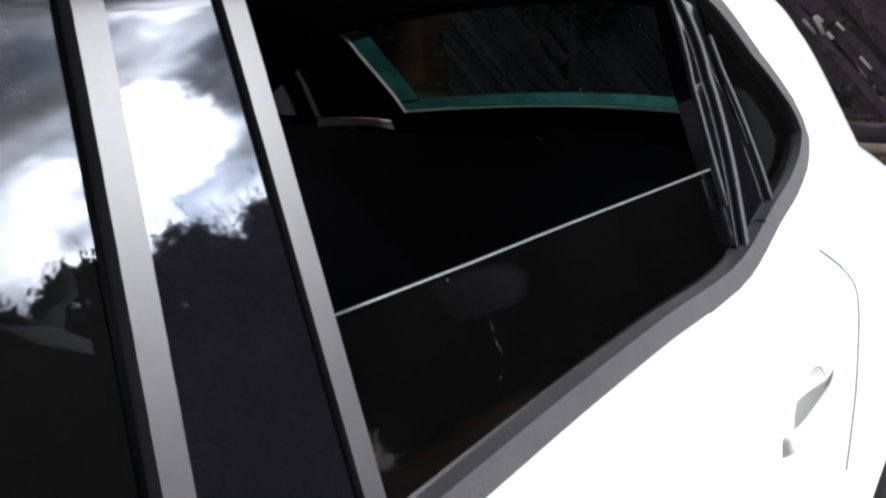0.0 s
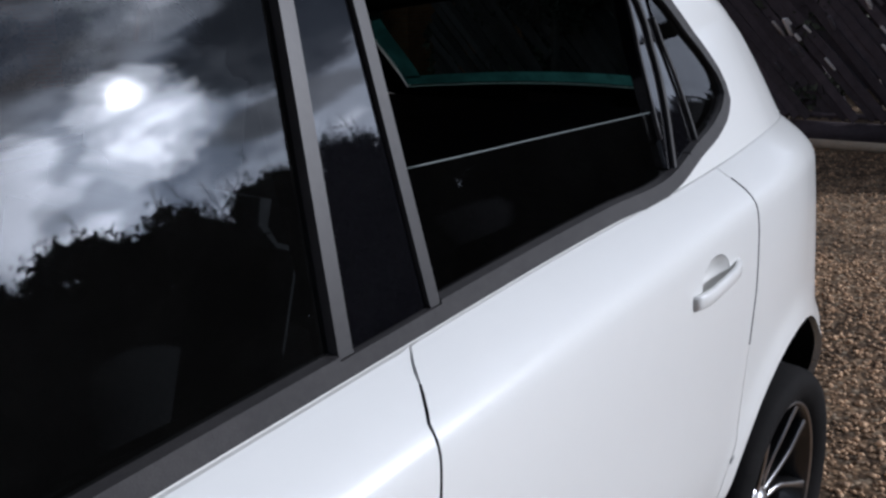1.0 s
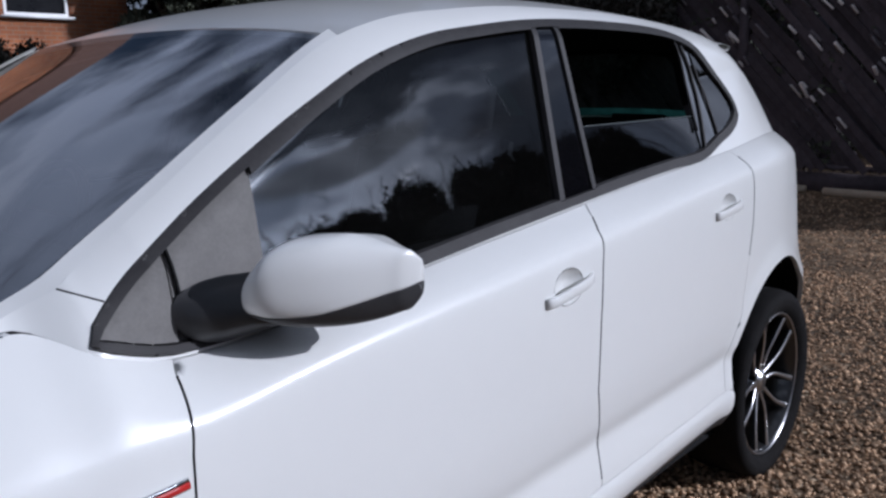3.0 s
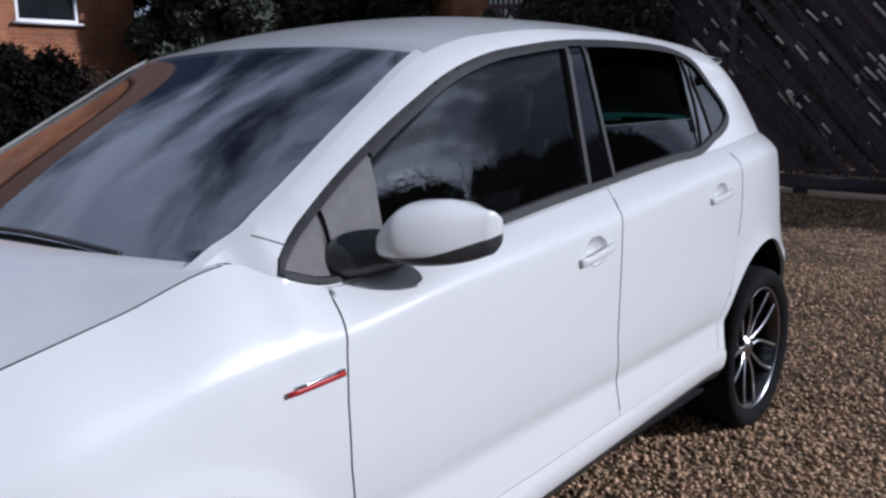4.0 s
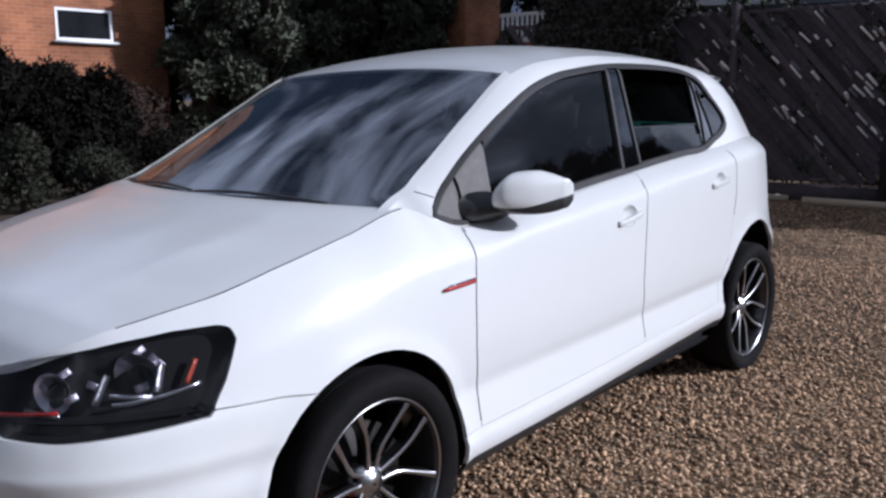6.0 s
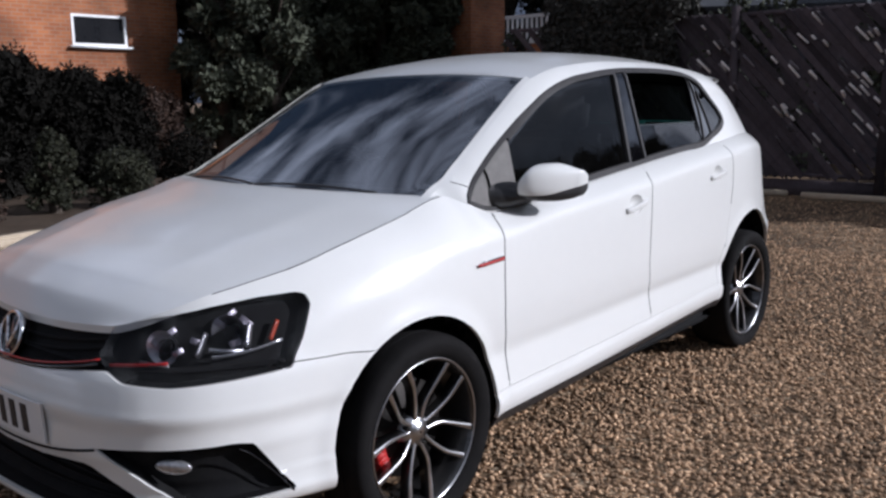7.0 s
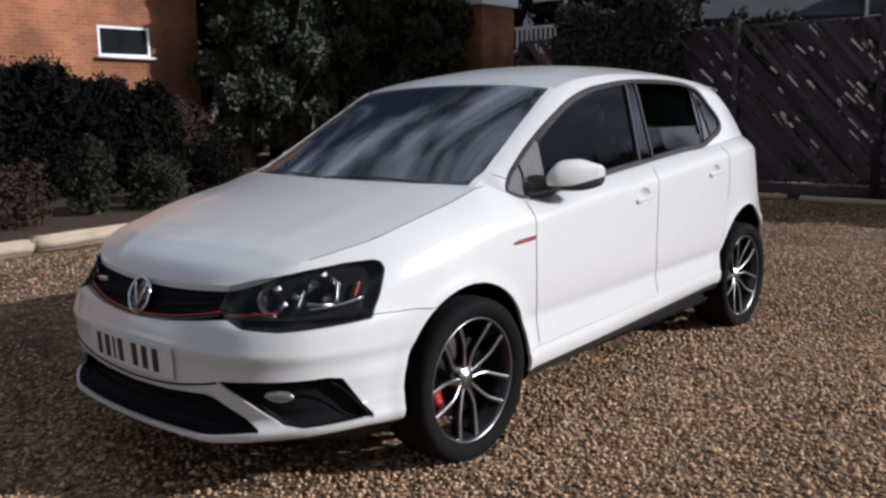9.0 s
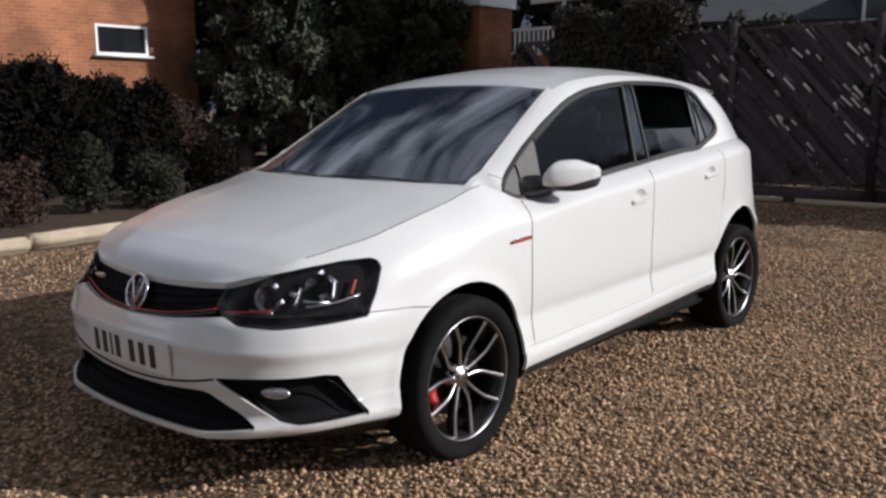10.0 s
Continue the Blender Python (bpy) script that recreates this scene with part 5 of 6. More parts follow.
def scatter_stones(name, areas, label):
    """Loose stones lying on the ground: squashed, turned eight-sided pieces in one mesh."""
    octa = np.array([(1, 0, 0), (-1, 0, 0), (0, 1, 0), (0, -1, 0), (0, 0, 1), (0, 0, -1)], float)
    tri = np.array([(0, 2, 4), (2, 1, 4), (1, 3, 4), (3, 0, 4), (2, 0, 5), (1, 2, 5), (3, 1, 5), (0, 3, 5)])
    vs, fs, n0 = [], [], 0
    for x0, x1, y0, y1, n in areas:
        at = np.stack([rng.uniform(x0, x1, n), rng.uniform(y0, y1, n)], 1)
        inside_tyre = np.zeros(n, bool)
        for wx in (0, 2.47):
            for wy in (-0.722, 0.722):
                inside_tyre |= (np.abs(at[:, 0] - wx) < 0.09) & (np.abs(at[:, 1] - wy) < 0.11)
        at = at[~inside_tyre]
        n = len(at)
        size = rng.uniform(0.006, 0.0135, n) * rng.uniform(0.7, 1.35, n)
        flat = rng.uniform(0.45, 0.8, n)
        turn = rng.uniform(0, 2 * np.pi, n)
        lean = rng.normal(0, 0.35, n)
        warp = rng.uniform(0.65, 1.3, (n, 6, 1))
        p = octa[None] * warp * np.stack([size, size * rng.uniform(0.6, 1.0, n), size * flat], 1)[:, None]
        c, s = np.cos(lean)[:, None], np.sin(lean)[:, None]
        p = np.stack([c * p[..., 0] + s * p[..., 2], p[..., 1], -s * p[..., 0] + c * p[..., 2]], -1)
        c, s = np.cos(turn)[:, None], np.sin(turn)[:, None]
        p = np.stack([c * p[..., 0] - s * p[..., 1], s * p[..., 0] + c * p[..., 1], p[..., 2]], -1)
        p[..., 0] += at[:, :1]
        p[..., 1] += at[:, 1:]
        p[..., 2] += (size * flat * 0.55)[:, None]
        vs.append(p.reshape(-1, 3))
        fs.append((tri[None] + 6 * np.arange(n)[:, None, None]).reshape(-1, 3) + n0)
        n0 += 6 * n
    v, f = np.concatenate(vs), np.concatenate(fs)
    me = bpy.data.meshes.new(name)
    me.vertices.add(len(v))
    me.vertices.foreach_set("co", v.ravel())
    me.loops.add(len(f) * 3)
    me.loops.foreach_set("vertex_index", f.ravel())
    me.polygons.add(len(f))
    me.polygons.foreach_set("loop_start", np.arange(0, 3 * len(f), 3))
    me.update(calc_edges=True)
    me.materials.append(STONE)
    return tagged(new(name, me), label, "gravel", kind="stuff")


scatter_stones("loose_gravel", [(-1.9, 2.6, -2.1, -0.55, 24000), (2.6, 5.5, -1.9, 0.6, 13000), (-2.2, -0.4, -0.6, 2.6, 9000), (-1.5, 3.0, 2.4, 5.0, 9000), (5.5, 9.0, -1.6, 2.5, 7000), (0.2, 2.4, -0.55, 0.9, 5000)], "loose brown and cream gravel stones")

# ---- plants ----
LEAF = material("dark_leaf", (0.042, 0.048, 0.034), 0.7, 0, 0, (0.085, 0.092, 0.060), 1.2, 0.8, each=0.5, spec=0.2)
# near-black base: the shade on these plants is put into the leaf colour
LEAF_SHADED = material("shaded_leaf", (0.009, 0.009, 0.008), 0.95, 0, 0, (0.015, 0.014, 0.012), 3, 0.8, each=0.35, spec=0.0)
LEAF_MID = material("dull_leaf", (0.050, 0.049, 0.043), 0.8, 0, 0, (0.075, 0.072, 0.062), 3, 0.8, each=0.4, spec=0.1)
LEAF_OLIVE = material("olive_leaf", (0.016, 0.018, 0.010), 0.75, 0, 0, (0.030, 0.031, 0.016), 3, 0.8, each=0.5, spec=0.3)
LEAF_RUST = material("rust_leaf", (0.030, 0.017, 0.012), 0.75, 0, 0, (0.052, 0.030, 0.019), 4, 0.8, each=0.45, spec=0.3)
BARK = material("bark", (0.045, 0.035, 0.028), 0.9, 0, 0, (0.085, 0.07, 0.055), 14, 0.8, 0.6, 60, spec=0.2)


def leaf_mesh(name, blobs, size, mat, parent, label="", seed=1):
    """A crown: leaves set thickly on the skins of many clumps. blobs: (x, y, z, rx, ry, rz, count)."""
    g = np.random.default_rng(seed)
    vs, fs, n0 = [], [], 0
    for x, y, z, rx, ry, rz, n in blobs:
        d = g.normal(size=(n, 3))
        d /= np.linalg.norm(d, axis=1)[:, None]
        c = np.array((x, y, z)) + d * np.array((rx, ry, rz)) * (g.uniform(0.45, 1.0, (n, 1)) ** 0.5) * g.uniform(0.88, 1.14, (n, 1))
        a = g.normal(size=(n, 3)) + d * 0.3
        a /= np.linalg.norm(a, axis=1)[:, None]
        b = np.cross(a, g.normal(size=(n, 3)))
        b /= np.linalg.norm(b, axis=1)[:, None]
        s = size * g.uniform(0.6, 1.4, (n, 1))
        p = np.stack([c - a * s, c + b * s * 0.45, c + a * s, c - b * s * 0.45 + np.cross(a, b) * s * 0.25], 1)
        p[..., 2] = np.maximum(p[..., 2], 0.02)
        vs.append(p.reshape(-1, 3))
        q = np.arange(n)[:, None] * 4 + n0
        fs.append(np.concatenate([q + (0, 1, 2), q + (0, 2, 3)]))
        n0 += 4 * n
    v, f = np.concatenate(vs), np.concatenate(fs)
    me = bpy.data.meshes.new(name)
    me.vertices.add(len(v))
    me.vertices.foreach_set("co", v.ravel())
    me.loops.add(len(f) * 3)
    me.loops.foreach_set("vertex_index", f.ravel())
    me.polygons.add(len(f))
    me.polygons.foreach_set("loop_start", np.arange(0, 3 * len(f), 3))
    me.update(calc_edges=True)
    me.materials.append(mat)
    ob = new(name, me)
    if parent is not None:
        ob.parent = parent
    if label:
        tagged(ob, label)
    return ob


def limb(bm, a, b, r0, r1, n=7):
    a, b = Vector(a), Vector(b)
    d = (b - a).normalized()
    s = d.orthogonal().normalized()
    t = d.cross(s)
    rows = []
    for c, r in ((a, r0), ((a + b) / 2 + s * 0.05 * (b - a).length, (r0 + r1) / 2), (b, r1)):
        rows.append([bm.verts.new(c + r * (math.cos(2 * math.pi * k / n) * s + math.sin(2 * math.pi * k / n) * t)) for k in range(n)])
    for p, q in zip(rows, rows[1:]):
        for k in range(n):
            bm.faces.new((p[k], p[(k + 1) % n], q[(k + 1) % n], q[k]))


def tree(name, label, x, y, height, spread, mat, leaves, seed, size=0.09, low=0.05, twigs=0, category="tree", core=0):
    """Tapered trunk with limbs, and a crown of clumps with gaps and an uneven outline."""
    g = random.Random(seed)
    tr = thing(name, label, category, at=(0, 0, 0))
    bm = bmesh.new()
    limb(bm, (x, y, 0), (x + g.uniform(-0.1, 0.1), y, height * 0.55), 0.05 + 0.022 * height, 0.03 + 0.008 * height, 9)
    tips = []
    for k in range(9):
        t = 2 * math.pi * (k + g.random()) / 9
        z0 = height * g.uniform(0.15, 0.5)
        tip = (x + spread * 0.6 * math.cos(t), y + spread * 0.6 * math.sin(t), z0 + height * g.uniform(0.12, 0.4))
        limb(bm, (x, y, z0), tip, 0.02 + 0.006 * height, 0.012, 6)
        tips.append(tip)
    part("trunk", bm, BARK, tr)
    blobs = []
    n = 26
    for k in range(n):
        h = low + (0.97 - low) * (k + 0.5) / n
        w = spread * (1.0 - 0.75 * max(0, h - 0.35) ** 1.2) * g.uniform(0.35, 0.8)
        t = 2.4 * k + g.random()
        r = spread * g.uniform(0.28, 0.48)
        blobs.append((x + w * math.cos(t), y + w * math.sin(t), max(r * 0.5, h * height), r, r, r * g.uniform(0.7, 1.1), int(leaves / n)))
    leaf_mesh("crown", blobs, size, mat, tr, seed=seed)
    if core:
        leaf_mesh("inner_crown", [(bx, by, bz, a * 0.72, b * 0.72, c * 0.72, core) for bx, by, bz, a, b, c, _ in blobs], min(0.24, size * 3.6), mat, tr, seed=seed + 500)
    if twigs:
        bm = bmesh.new()
        for k in range(twigs):
            t, w = g.uniform(0, 6.28), spread * g.uniform(0.1, 0.95)
            bx, by, bz = x + w * math.cos(t), y + w * math.sin(t), height * g.uniform(0.86, 1.02)
            tip = (bx + g.uniform(-0.2, 0.2), by + g.uniform(-0.2, 0.2), bz + g.uniform(0.3, 0.6))
            limb(bm, (bx, by, bz), tip, 0.009, 0.004, 4)
            for q in range(3):
                limb(bm, tuple(Vector((bx, by, bz)).lerp(Vector(tip), 0.4 + 0.2 * q)), (tip[0] + g.uniform(-0.2, 0.2), tip[1] + g.uniform(-0.2, 0.2), tip[2] + g.uniform(-0.1, 0.15)), 0.006, 0.003, 4)
        part("twigs", bm, BARK, tr)
    return tr


# evergreens between the house and the drive
for k, (x, y, h, r) in enumerate(((9.15, 12.9, 7.6, 0.85), (9.9, 12.3, 7.8, 1.15), (11.4, 12.6, 8.4, 1.5), (12.9, 11.9, 8.0, 1.35), (13.3, 11.1, 7.8, 0.95), (14.3, 12.2, 8.0, 1.0), (11.6, 14.9, 8.6, 1.8))):
    tree("evergreen_tree", "dense dark evergreen tree beside the brick house", x, y, h, r, LEAF, 24000, 11 + k, 0.062, core=260)
for k, (x, y, h, r) in enumerate(((10.7, 4.75, 4.6, 0.42), (10.9, 4.05, 5.2, 0.75), (14.2, 6.35, 7.5, 0.95), (16.5, 5.0, 8.0, 1.9), (17.5, 2.8, 8.5, 2.3), (20.0, 0.2, 9.0, 2.6), (19.5, 13.2, 9.0, 2.2), (21.5, 10.0, 9.0, 2.6), (12.6, 18.5, 9.5, 2.6), (15.8, 17.0, 9.5, 2.6), (18.6, 16.0, 9.5, 2.4))):
    tree("garden_tree", "tall dark leafy tree beyond the garden fence", x, y, h, r, LEAF_MID, 12000, 31 + k, 0.09, core=260)
for k, (x, y, h, r, mat) in enumerate(((-1.4, 10.4, 1.7, 1.4, LEAF_SHADED), (0.2, 10.4, 1.75, 1.2, LEAF_SHADED), (1.4, 10.2, 1.75, 1.2, LEAF_SHADED), (2.6, 10.1, 1.78, 1.2, LEAF_SHADED), (3.6, 10.1, 1.75, 1.1, LEAF_SHADED), (4.6, 9.9, 1.6, 1.0, LEAF_SHADED), (5.9, 10.6, 1.25, 0.8, LEAF_RUST))):
    tree("shrub", "clipped shrub before the brick wall, shade put into its leaf colour" if mat is LEAF_SHADED else "rust-brown leafy shrub before the brick wall", x, y, h, r, mat, 20000, 51 + k, 0.032, 0.08, category="shrub", core=160)
for k, (x, y, h, r, mat) in enumerate(((1.55, 6.9, 0.62, 0.55, LEAF_RUST), (2.75, 7.3, 0.95, 0.30, LEAF_OLIVE), (3.55, 7.2, 0.65, 0.42, LEAF_OLIVE), (0.1, 7.0, 0.55, 0.45, LEAF_SHADED), (4.6, 7.4, 0.8, 0.5, LEAF_SHADED), (-1.3, 6.6, 0.6, 0.5, LEAF_OLIVE))):
    tree("low_bush", "low brown bush in the garden bed" if mat is LEAF_RUST else "low green bush in the garden bed", x, y, h, r, mat, 5000, 71 + k, 0.026, 0.12, category="bush")
# trees and hedge on the open side of the drive, mirrored in the car's windows
for k in range(19):
    g = random.Random(90 + k)
    x = -14 + 2.6 * k + g.uniform(-0.4, 0.4)
    tree("boundary_tree", "boundary tree with shade-dark leaves and bare twigs on top", x, -15.8 + g.uniform(-0.5, 0.5), 6.1 + 0.075 * max(0, x - 4) - 0.11 * max(0, min(6, 8 - x)) - 0.6 * max(0, min(1, (16 - x) / 4)) + g.uniform(-0.2, 0.2), 2.6, LEAF_SHADED, 17000, 90 + k, 0.058, 0.02, 40, core=330)
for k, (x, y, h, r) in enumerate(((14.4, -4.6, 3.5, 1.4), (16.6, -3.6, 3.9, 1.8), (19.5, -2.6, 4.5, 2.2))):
    tree("boundary_tree", "tall boundary tree with shade-dark leaves beside the drive", x, y, h, r, LEAF_SHADED, 9000, 140 + k, 0.12, 0.02, 8, core=220)

# bushes added out of view so that their shadow falls before the fence
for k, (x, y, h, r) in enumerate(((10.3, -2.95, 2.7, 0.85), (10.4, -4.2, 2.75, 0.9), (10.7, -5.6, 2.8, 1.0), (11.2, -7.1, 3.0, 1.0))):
    tree("shading_bush", "tall hedge bush added out of view to shade the ground by the fence", x, y, h, r, LEAF_SHADED, 9000, 170 + k, 0.06, 0.03, category="hedge", core=200)

# ---- garden bed and log edging ----
bm = bmesh.new()
bmesh.ops.create_grid(bm, x_segments=70, y_segments=40, size=1.0)
for v in bm.verts:
    v.co.x, v.co.y = -3 + v.co.x * 12, 10.4 + v.co.y * 4.9
    v.co.y += 0.22 * (v.co.x - 1.0) * max(0, min(1, (12 - v.co.y) / 6)) if v.co.y < 12 else 0
    v.co.z = 0.025 + 0.03 * noise.noise(Vector((v.co.x * 0.9, v.co.y * 0.9, 3)))
tagged(part("garden_bed", bm, SOIL), "dark soil garden bed beside the drive", "garden bed", kind="structure")
TIMBER = material("pale_timber", (0.42, 0.34, 0.24), 0.85, 0, 0, (0.56, 0.47, 0.35), 7, 0.9, 0.4, 80, each=0.15, spec=0.2)
for k in range(6):
    g = random.Random(300 + k)
    bm = bmesh.new()
    box(bm, (1.56, 0.19 + g.uniform(-0.01, 0.01), 0.135 + g.uniform(-0.01, 0.01)), (0, 0, 0), (g.uniform(-2, 2), g.uniform(-0.6, 0.6), 0), 0.03, 3)
    bmesh.ops.subdivide_edges(bm, edges=[e for e in bm.edges if e.calc_length() > 1.0], cuts=8, use_grid_fill=True)
    for v in bm.verts:
        v.co += Vector((0, 0.012, 0.008)) * noise.noise(v.co * 3 + Vector((k, 0, 0)))
    ob = part("edging_sleeper", bm, TIMBER)
    ob.matrix_world = pose(-2.9 + 1.57 * k, 4.42 + 0.30 * k + g.uniform(-0.02, 0.02), 0.07, 0, 0, 11 + g.uniform(-1, 1))
    tagged(ob, "weathered pale timber sleeper edging the garden bed", "timber edging", "sleepers along the bed")

# ---- brick house ----


def brick_material(name, a, b, mortar):
    m = bpy.data.materials.new(name)
    m.use_nodes = True
    t = m.node_tree
    p = t.nodes["Principled BSDF"]
    p.inputs["Roughness"].default_value = 0.88
    co = t.nodes.new("ShaderNodeTexCoord").outputs["Object"]
    sep = t.nodes.new("ShaderNodeSeparateXYZ")
    t.links.new(co, sep.inputs[0])
    add = t.nodes.new("ShaderNodeMath")
    t.links.new(sep.outputs[0], add.inputs[0])
    t.links.new(sep.outputs[1], add.inputs[1])
    com = t.nodes.new("ShaderNodeCombineXYZ")
    t.links.new(add.outputs[0], com.inputs[0])
    t.links.new(sep.outputs[2], com.inputs[1])
    br = node(t, "ShaderNodeTexBrick", Scale=1.0, Color1=(*a, 1), Color2=(*b, 1), Mortar=(*mortar, 1))
    br.inputs["Brick Width"].default_value = 0.225
    br.inputs["Row Height"].default_value = 0.075
    br.inputs["Mortar Size"].default_value = 0.008
    t.links.new(com.outputs[0], br.inputs["Vector"])
    stain = ramp(t, noise_tex(t, co, 0.8, 5, 0.6), [(0.35, 0.55), (0.65, 1.1)])
    t.links.new(mix(t, 1.0, br.outputs["Color"], stain, "MULTIPLY"), p.inputs["Base Color"])
    bn = node(t, "ShaderNodeBump", Strength=0.5, Distance=0.008)
    t.links.new(br.outputs["Fac"], bn.inputs["Height"])
    bn.invert = True
    t.links.new(bn.outputs[0], p.inputs["Normal"])
    return m


BRICK = brick_material("orange_brick", (0.41, 0.145, 0.053), (0.31, 0.103, 0.039), (0.31, 0.20, 0.135))
ROOF_TILE = material("roof_tile", (0.13, 0.07, 0.05), 0.85, 0, 0, (0.19, 0.10, 0.07), 9, 0.8, 0.5, 20)
UPVC = material("white_frame", (0.80, 0.80, 0.79), 0.35, 0, 0, (0.74, 0.74, 0.73), 8, 0.6)
PANE = material("dark_pane", (0.012, 0.013, 0.015), 0.05, 0, 0, (0.02, 0.02, 0.022), 3, 0.6, spec=0.5)


def wall_with_hole(bm, x0, x1, z0, z1, y0, y1, hx0, hx1, hz0, hz1):
    for a, b, c, d in ((x0, hx0, z0, z1), (hx1, x1, z0, z1), (hx0, hx1, z0, hz0), (hx0, hx1, hz1, z1)):
        box(bm, (b - a, y1 - y0, d - c), ((a + b) / 2, (y0 + y1) / 2, (c + d) / 2))


house_ob = thing("brick_house", "orange brick house with a small white-framed window", "house")
wx0, wx1, wz0, wz1 = 6.60, 7.76, 2.36, 2.97
bm = bmesh.new()
wall_with_hole(bm, -9.0, 8.95, 0.0, 5.6, 14.2, 14.5, wx0, wx1, wz0, wz1)
part("front_wall", bm, BRICK, house_ob, smooth=False)
bm = bmesh.new()
box(bm, (0.3, 7.7, 5.6), (8.80, 18.35, 2.8))
part("side_wall", bm, BRICK, house_ob, smooth=False)
bm = bmesh.new()
box(bm, (18.6, 5.2, 0.16), (0, 16.2, 7.0), (34, 0, 0), 0.02)
box(bm, (18.6, 5.2, 0.16), (0, 20.4, 7.0), (-34, 0, 0), 0.02)
part("roof", bm, ROOF_TILE, house_ob, smooth=False)


def window_frame(x0, x1, z0, z1, y):
    fw = 0.05
    bm = bmesh.new()
    for cx, cz, sx, sz in (((x0 + x1) / 2, z0 + fw / 2, x1 - x0, fw), ((x0 + x1) / 2, z1 - fw / 2, x1 - x0, fw), (x0 + fw / 2, (z0 + z1) / 2, fw, z1 - z0 - 2 * fw), (x1 - fw / 2, (z0 + z1) / 2, fw, z1 - z0 - 2 * fw)):
        box(bm, (sx, 0.08, sz), (cx, y, cz))
    return bm


bm = window_frame(wx0 + 0.002, wx1 - 0.002, wz0 + 0.002, wz1 - 0.002, 14.23)
win = part("window", bm, UPVC, house_ob, "white plastic window frame", False)
bm = bmesh.new()
box(bm, (wx1 - wx0 - 0.10, 0.02, wz1 - wz0 - 0.10), ((wx0 + wx1) / 2, 14.25, (wz0 + wz1) / 2))
part("pane", bm, PANE, win, "dark window pane", False)
bm = bmesh.new()
box(bm, (wx1 - wx0 + 0.16, 0.14, 0.05), ((wx0 + wx1) / 2, 14.14, wz0 - 0.027), bevel=0.01)
part("sill", bm, UPVC, win, "white window sill")

# ---- neighbour's house corner with a white-railed flat roof ----
nb = thing("neighbour_house", "orange brick house corner with a white-railed flat roof", "house")
bm = bmesh.new()
box(bm, (1.29, 1.2, 3.62), (14.645, 10.8, 1.81))
part("brick_wall", bm, BRICK, nb, smooth=False)
bm = bmesh.new()
box(bm, (1.45, 1.36, 0.24), (14.645, 10.8, 3.74), bevel=0.01)
part("fascia", bm, UPVC, nb, "white roof fascia", False)
bm = bmesh.new()
box(bm, (3.9, 1.7, 2.42), (16.2, 8.52, 1.21))
part("annexe_wall", bm, BRICK, nb, smooth=False)
bm = bmesh.new()
box(bm, (4.0, 1.8, 0.10), (16.18, 8.50, 2.47), bevel=0.01)
part("flat_roof", bm, UPVC, nb, "white flat roof edge", False)
for k in range(9):
    bm = bmesh.new()
    box(bm, (0.04, 0.05, 0.46), (14.25, 8.30 + 0.13 * k, 2.75), bevel=0.005)
    part("railing_picket", bm, UPVC, nb, "", False)
bm = bmesh.new()
box(bm, (0.07, 1.16, 0.07), (14.25, 8.82, 3.01), bevel=0.008)
part("railing_top", bm, UPVC, nb, "white top rail", False)
bm = bmesh.new()
box(bm, (0.05, 1.9, 0.14), (14.6, 8.2, 3.68), bevel=0.008)
box(bm, (0.05, 0.10, 1.2), (14.6, 8.25, 3.1), bevel=0.008)
part("carport_beam", bm, UPVC, nb, "white carport beam and post", False)

# ---- fence of slanting slats ----
FENCE = material("stained_wood", (0.052, 0.041, 0.046), 0.85, 0, 0, (0.095, 0.078, 0.083), 9, 0.9, 0.4, 90, each=0.45, spec=0.25)
WALL_PALE = material("dark_cladding", (0.060, 0.062, 0.070), 0.9, 0, 0, (0.085, 0.088, 0.098), 4, 0.8, 0.3, 60, spec=0.2)
ROOF_GREY = material("grey_felt", (0.055, 0.060, 0.068), 0.85, 0, 0, (0.085, 0.09, 0.10), 3, 0.8, 0.3, 40, spec=0.3)
FX, PANEL, TOP = 9.3, 1.83, 2.30
slat_mesh = {}


def slat_data(length):
    key = round(length, 2)
    if key not in slat_mesh:
        bm = bmesh.new()
        box(bm, (0.018, 0.082, key), bevel=0.003, seg=1)
        me = bpy.data.meshes.new("slat")
        bm.to_mesh(me)
        bm.free()
        me.materials.append(FENCE)
        slat_mesh[key] = me
    return slat_mesh[key]


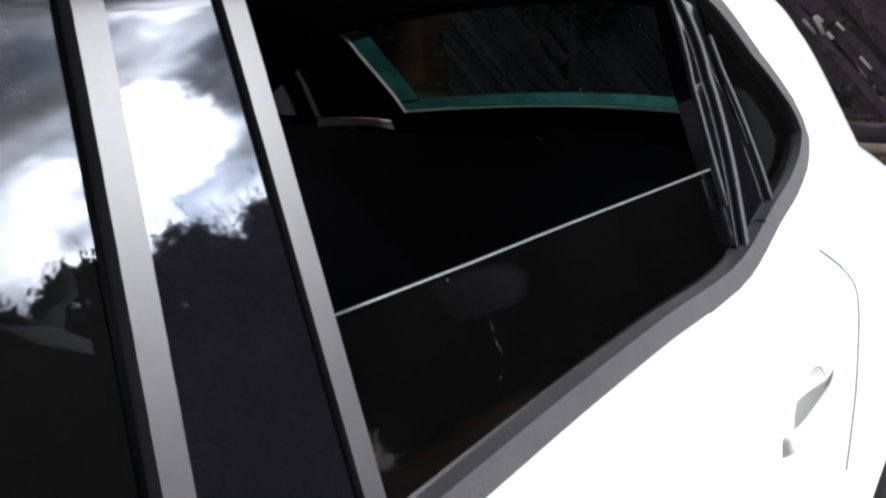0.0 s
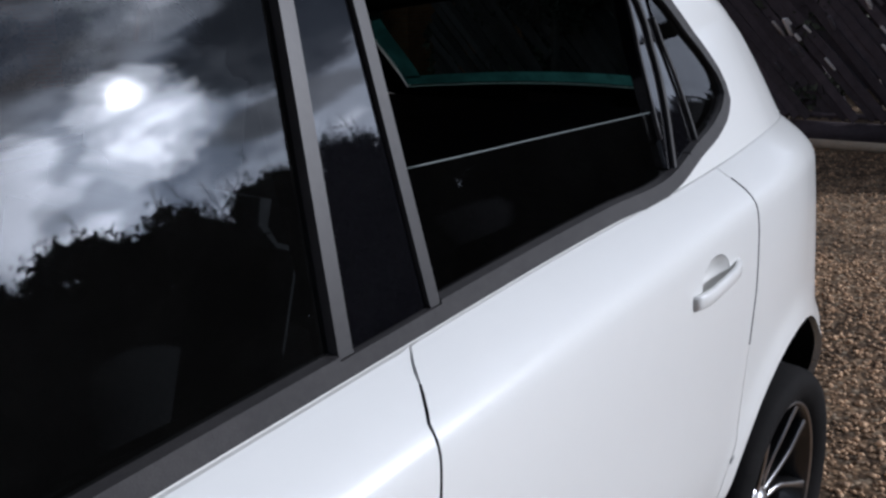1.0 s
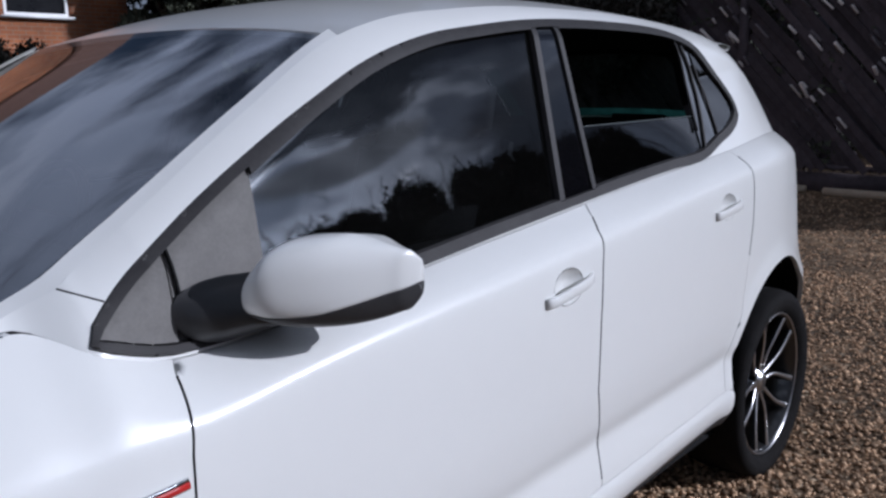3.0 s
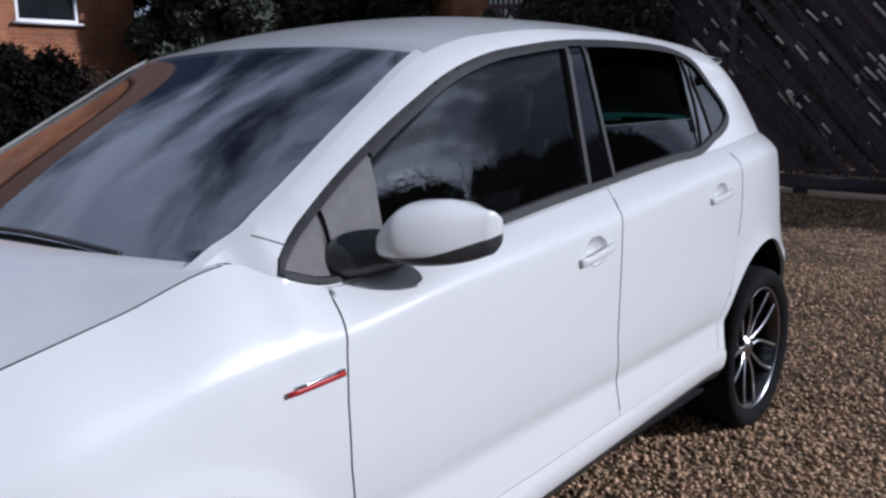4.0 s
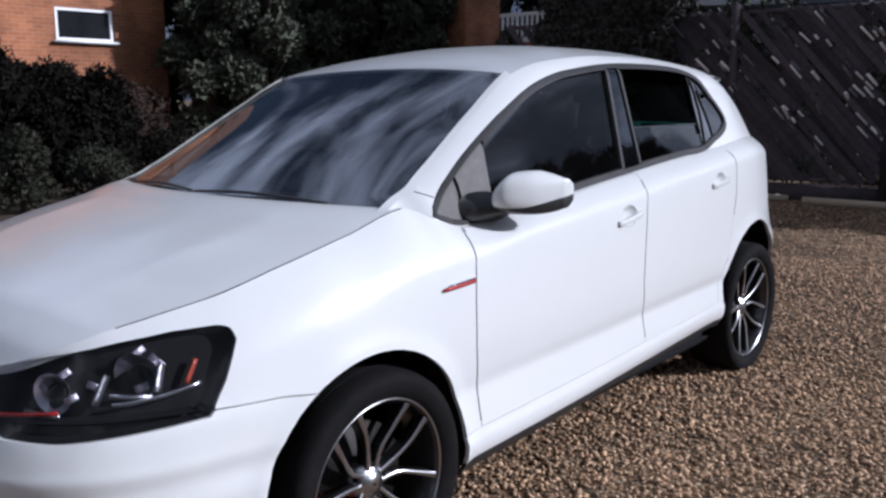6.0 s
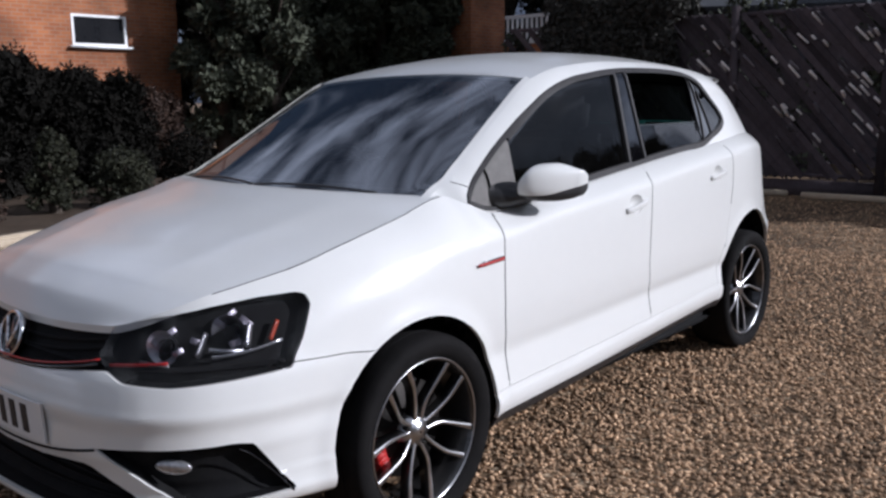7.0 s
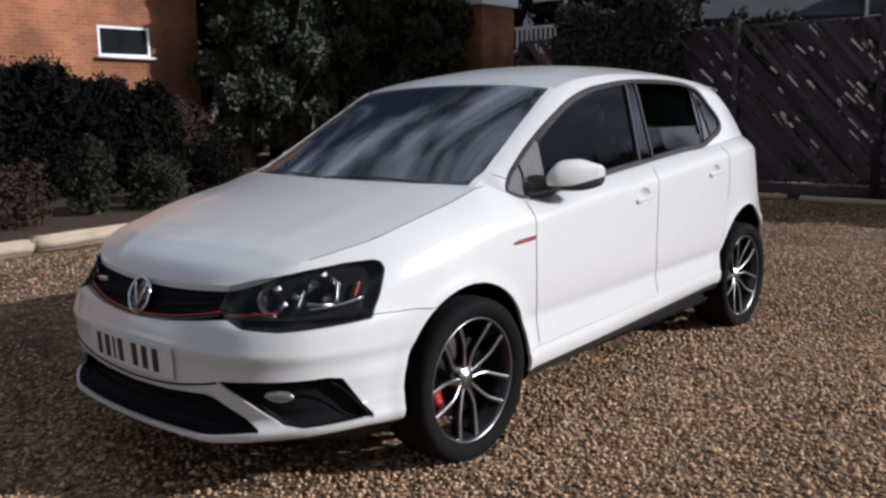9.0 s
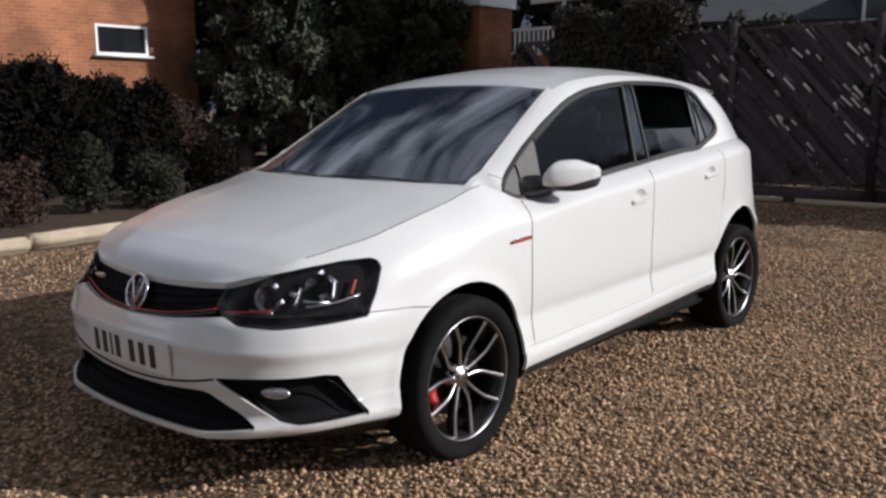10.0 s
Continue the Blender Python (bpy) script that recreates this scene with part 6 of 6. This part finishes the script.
g = random.Random(8)
ANG = radians(47)
fences = []
for k in range(4):
    y0 = -1.62 + PANEL * k
    fence = thing("fence_panel", "dark stained timber fence panel of slanting slats", "fence", "garden fence panels")
    fences.append(fence)
    for y in (y0 + 0.05,):
        bm = bmesh.new()
        box(bm, (0.10, 0.10, TOP + 0.08), (FX, y, (TOP + 0.08) / 2), bevel=0.008)
        part("post", bm, FENCE, fence)
    for z, h in ((0.10, 0.20), (0.26, 0.05), (TOP - 0.03, 0.06), (1.25, 0.05)):
        bm = bmesh.new()
        box(bm, (0.04, PANEL - 0.11, h), (FX + 0.045, y0 + 0.05 + PANEL / 2, z), bevel=0.005)
        part("rail", bm, FENCE, fence)
    ya, yb, za, zb = y0 + 0.10, y0 + PANEL, 0.24, TOP - 0.02
    step = 0.079 / math.sin(ANG)
    c = ya - 3.0
    while c < yb + 3.0:
        c += step * g.uniform(0.93, 1.07) + (0.040 if g.random() < 0.18 else 0.0)
        # centre line: y = c + s * cos, z = s * sin, cut to the panel
        lo, hi = max(za / math.sin(ANG), (ya - c) / math.cos(ANG)), min(zb / math.sin(ANG), (yb - c) / math.cos(ANG))
        if hi - lo < 0.12:
            continue
        s = (lo + hi) / 2
        ob = new("slat", slat_data(hi - lo))
        ob.parent = fence
        ob.matrix_local = Matrix.Translation((FX + g.uniform(-0.012, 0.012), c + s * math.cos(ANG), s * math.sin(ANG))) @ pose(0, 0, 0, -math.degrees(math.pi / 2 - ANG) + g.uniform(-0.8, 0.8), 0, g.uniform(-7, 7))
    for q in range(7):
        bm = bmesh.new()
        a = g.uniform(ya + 0.1, yb - 0.1)
        box(bm, (0.016, 0.055, 1.5), (FX + 0.075, 0, 0), (0, 0, 0), 0.003, 1)
        bmesh.ops.rotate(bm, verts=bm.verts, cent=(FX + 0.075, 0, 0), matrix=Matrix.Rotation(radians(-38), 3, "X"))
        bmesh.ops.translate(bm, verts=bm.verts, vec=(0, min(max(a, ya + 0.55), yb - 0.55), g.uniform(0.85, 1.65)))
        part("batten", bm, FENCE, fence)
# short slivers whose pale colour stands for sunlight flecking the dark fence
GREY_FLECK = material("grey_fleck", (0.13, 0.115, 0.125), 0.85, 0, 0, (0.20, 0.18, 0.185), 12, 0.9, 0.3, 90, each=0.35, spec=0.2)
PALE_FLECK = material("worn_batten", (0.72, 0.66, 0.62), 0.8, 0, 0, (0.82, 0.76, 0.70), 12, 0.9, 0.3, 90, each=0.3, spec=0.25)
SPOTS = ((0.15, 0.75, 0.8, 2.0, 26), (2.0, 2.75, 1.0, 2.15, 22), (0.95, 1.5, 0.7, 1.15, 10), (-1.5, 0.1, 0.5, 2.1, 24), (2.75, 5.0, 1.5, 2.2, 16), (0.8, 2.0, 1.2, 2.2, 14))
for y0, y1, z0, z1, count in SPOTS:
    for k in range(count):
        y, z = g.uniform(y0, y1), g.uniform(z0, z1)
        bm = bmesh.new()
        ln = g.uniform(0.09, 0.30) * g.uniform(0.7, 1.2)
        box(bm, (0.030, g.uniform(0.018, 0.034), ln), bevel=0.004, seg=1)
        ob = part("worn_batten", bm, PALE_FLECK if g.random() < 0.6 else GREY_FLECK)
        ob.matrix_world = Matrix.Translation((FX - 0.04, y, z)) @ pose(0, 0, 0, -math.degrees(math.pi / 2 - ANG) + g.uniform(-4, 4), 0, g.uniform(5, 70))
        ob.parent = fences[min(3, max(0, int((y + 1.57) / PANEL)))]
# climber over the fence
ivy = thing("climber", "dark climbing plant tangled over the timber fence", "climbing plant")
g2 = np.random.default_rng(77)
blobs = [(FX + 0.08 + 0.05 * g2.random(), -1.5 + 7.2 * g2.random(), 0.3 + 1.95 * g2.random() ** 0.8, 0.10, 0.28 * g2.uniform(0.6, 1.3), 0.26 * g2.uniform(0.6, 1.3), 230) for _ in range(110)]
leaf_mesh("leaves", blobs, 0.05, LEAF, ivy, seed=5)
blobs = [(FX - 0.10 - 0.12 * g2.random(), 2.9 + 1.85 * g2.random(), 1.25 + 1.35 * g2.random() ** 0.7, 0.14, 0.26 * g2.uniform(0.6, 1.3), 0.24 * g2.uniform(0.6, 1.3), 420) for _ in range(70)]
leaf_mesh("hanging_leaves", blobs, 0.04, LEAF_MID, ivy, "dull brown-green hanging leaves", seed=6)
bm = bmesh.new()
for k in range(8):
    y = -1.2 + 0.85 * k
    limb(bm, (FX + 0.12, y, 0), (FX + 0.10, y + 0.25, 1.9), 0.02, 0.008, 6)
part("stems", bm, BARK, ivy)
# pale log at the foot of the fence
for k, (y, ln) in enumerate(((0.2, 1.7), (2.05, 1.6))):
    bm = bmesh.new()
    bmesh.ops.create_cone(bm, cap_ends=True, segments=14, radius1=0.045, radius2=0.04, depth=ln, matrix=pose(0, 0, 0, 90))
    bmesh.ops.bevel(bm, geom=[e for e in bm.edges if len(e.link_faces) == 2 and any(len(f.verts) > 4 for f in e.link_faces)], offset=0.008, segments=2, affect="EDGES")
    ob = part("foot_log", bm, TIMBER)
    ob.matrix_world = pose(FX - 0.30 + 0.05 * k, y, 0.045, 0, 0, 2)
    tagged(ob, "pale log lying along the foot of the fence", "log", "logs by the fence")

# outbuilding beyond the fence
ob_m = pose(13.9, 3.73, 0, 0, 0, -62)
shed = thing("outbuilding", "dark clad outbuilding with a grey felt roof", "outbuilding")
shed.matrix_world = ob_m
bm = bmesh.new()
box(bm, (7.6, 3.4, 2.70), (2.2, 1.7, 1.35))
part("wall", bm, WALL_PALE, shed, smooth=False)
bm = bmesh.new()
box(bm, (8.2, 2.35, 0.12), (2.2, 0.72, 3.30), (28, 0, 0), 0.01)
box(bm, (8.2, 2.35, 0.12), (2.2, 2.70, 3.30), (-28, 0, 0), 0.01)
part("roof", bm, ROOF_GREY, shed, "grey felt roof", False)
bm = window_frame(1.85, 2.80, 2.72, 3.4, -0.40)
sw = part("roof_window", bm, UPVC, shed, "white-framed dormer window", False)
bm = bmesh.new()
box(bm, (0.82, 0.02, 0.52), (2.325, -0.38, 3.06))
part("pane", bm, PANE, sw, "dark window pane", False)
bm = bmesh.new()
box(bm, (0.96, 1.3, 0.66), (2.325, 0.28, 3.06))
part("dormer_cheek", bm, ROOF_GREY, sw, "grey dormer box", False)
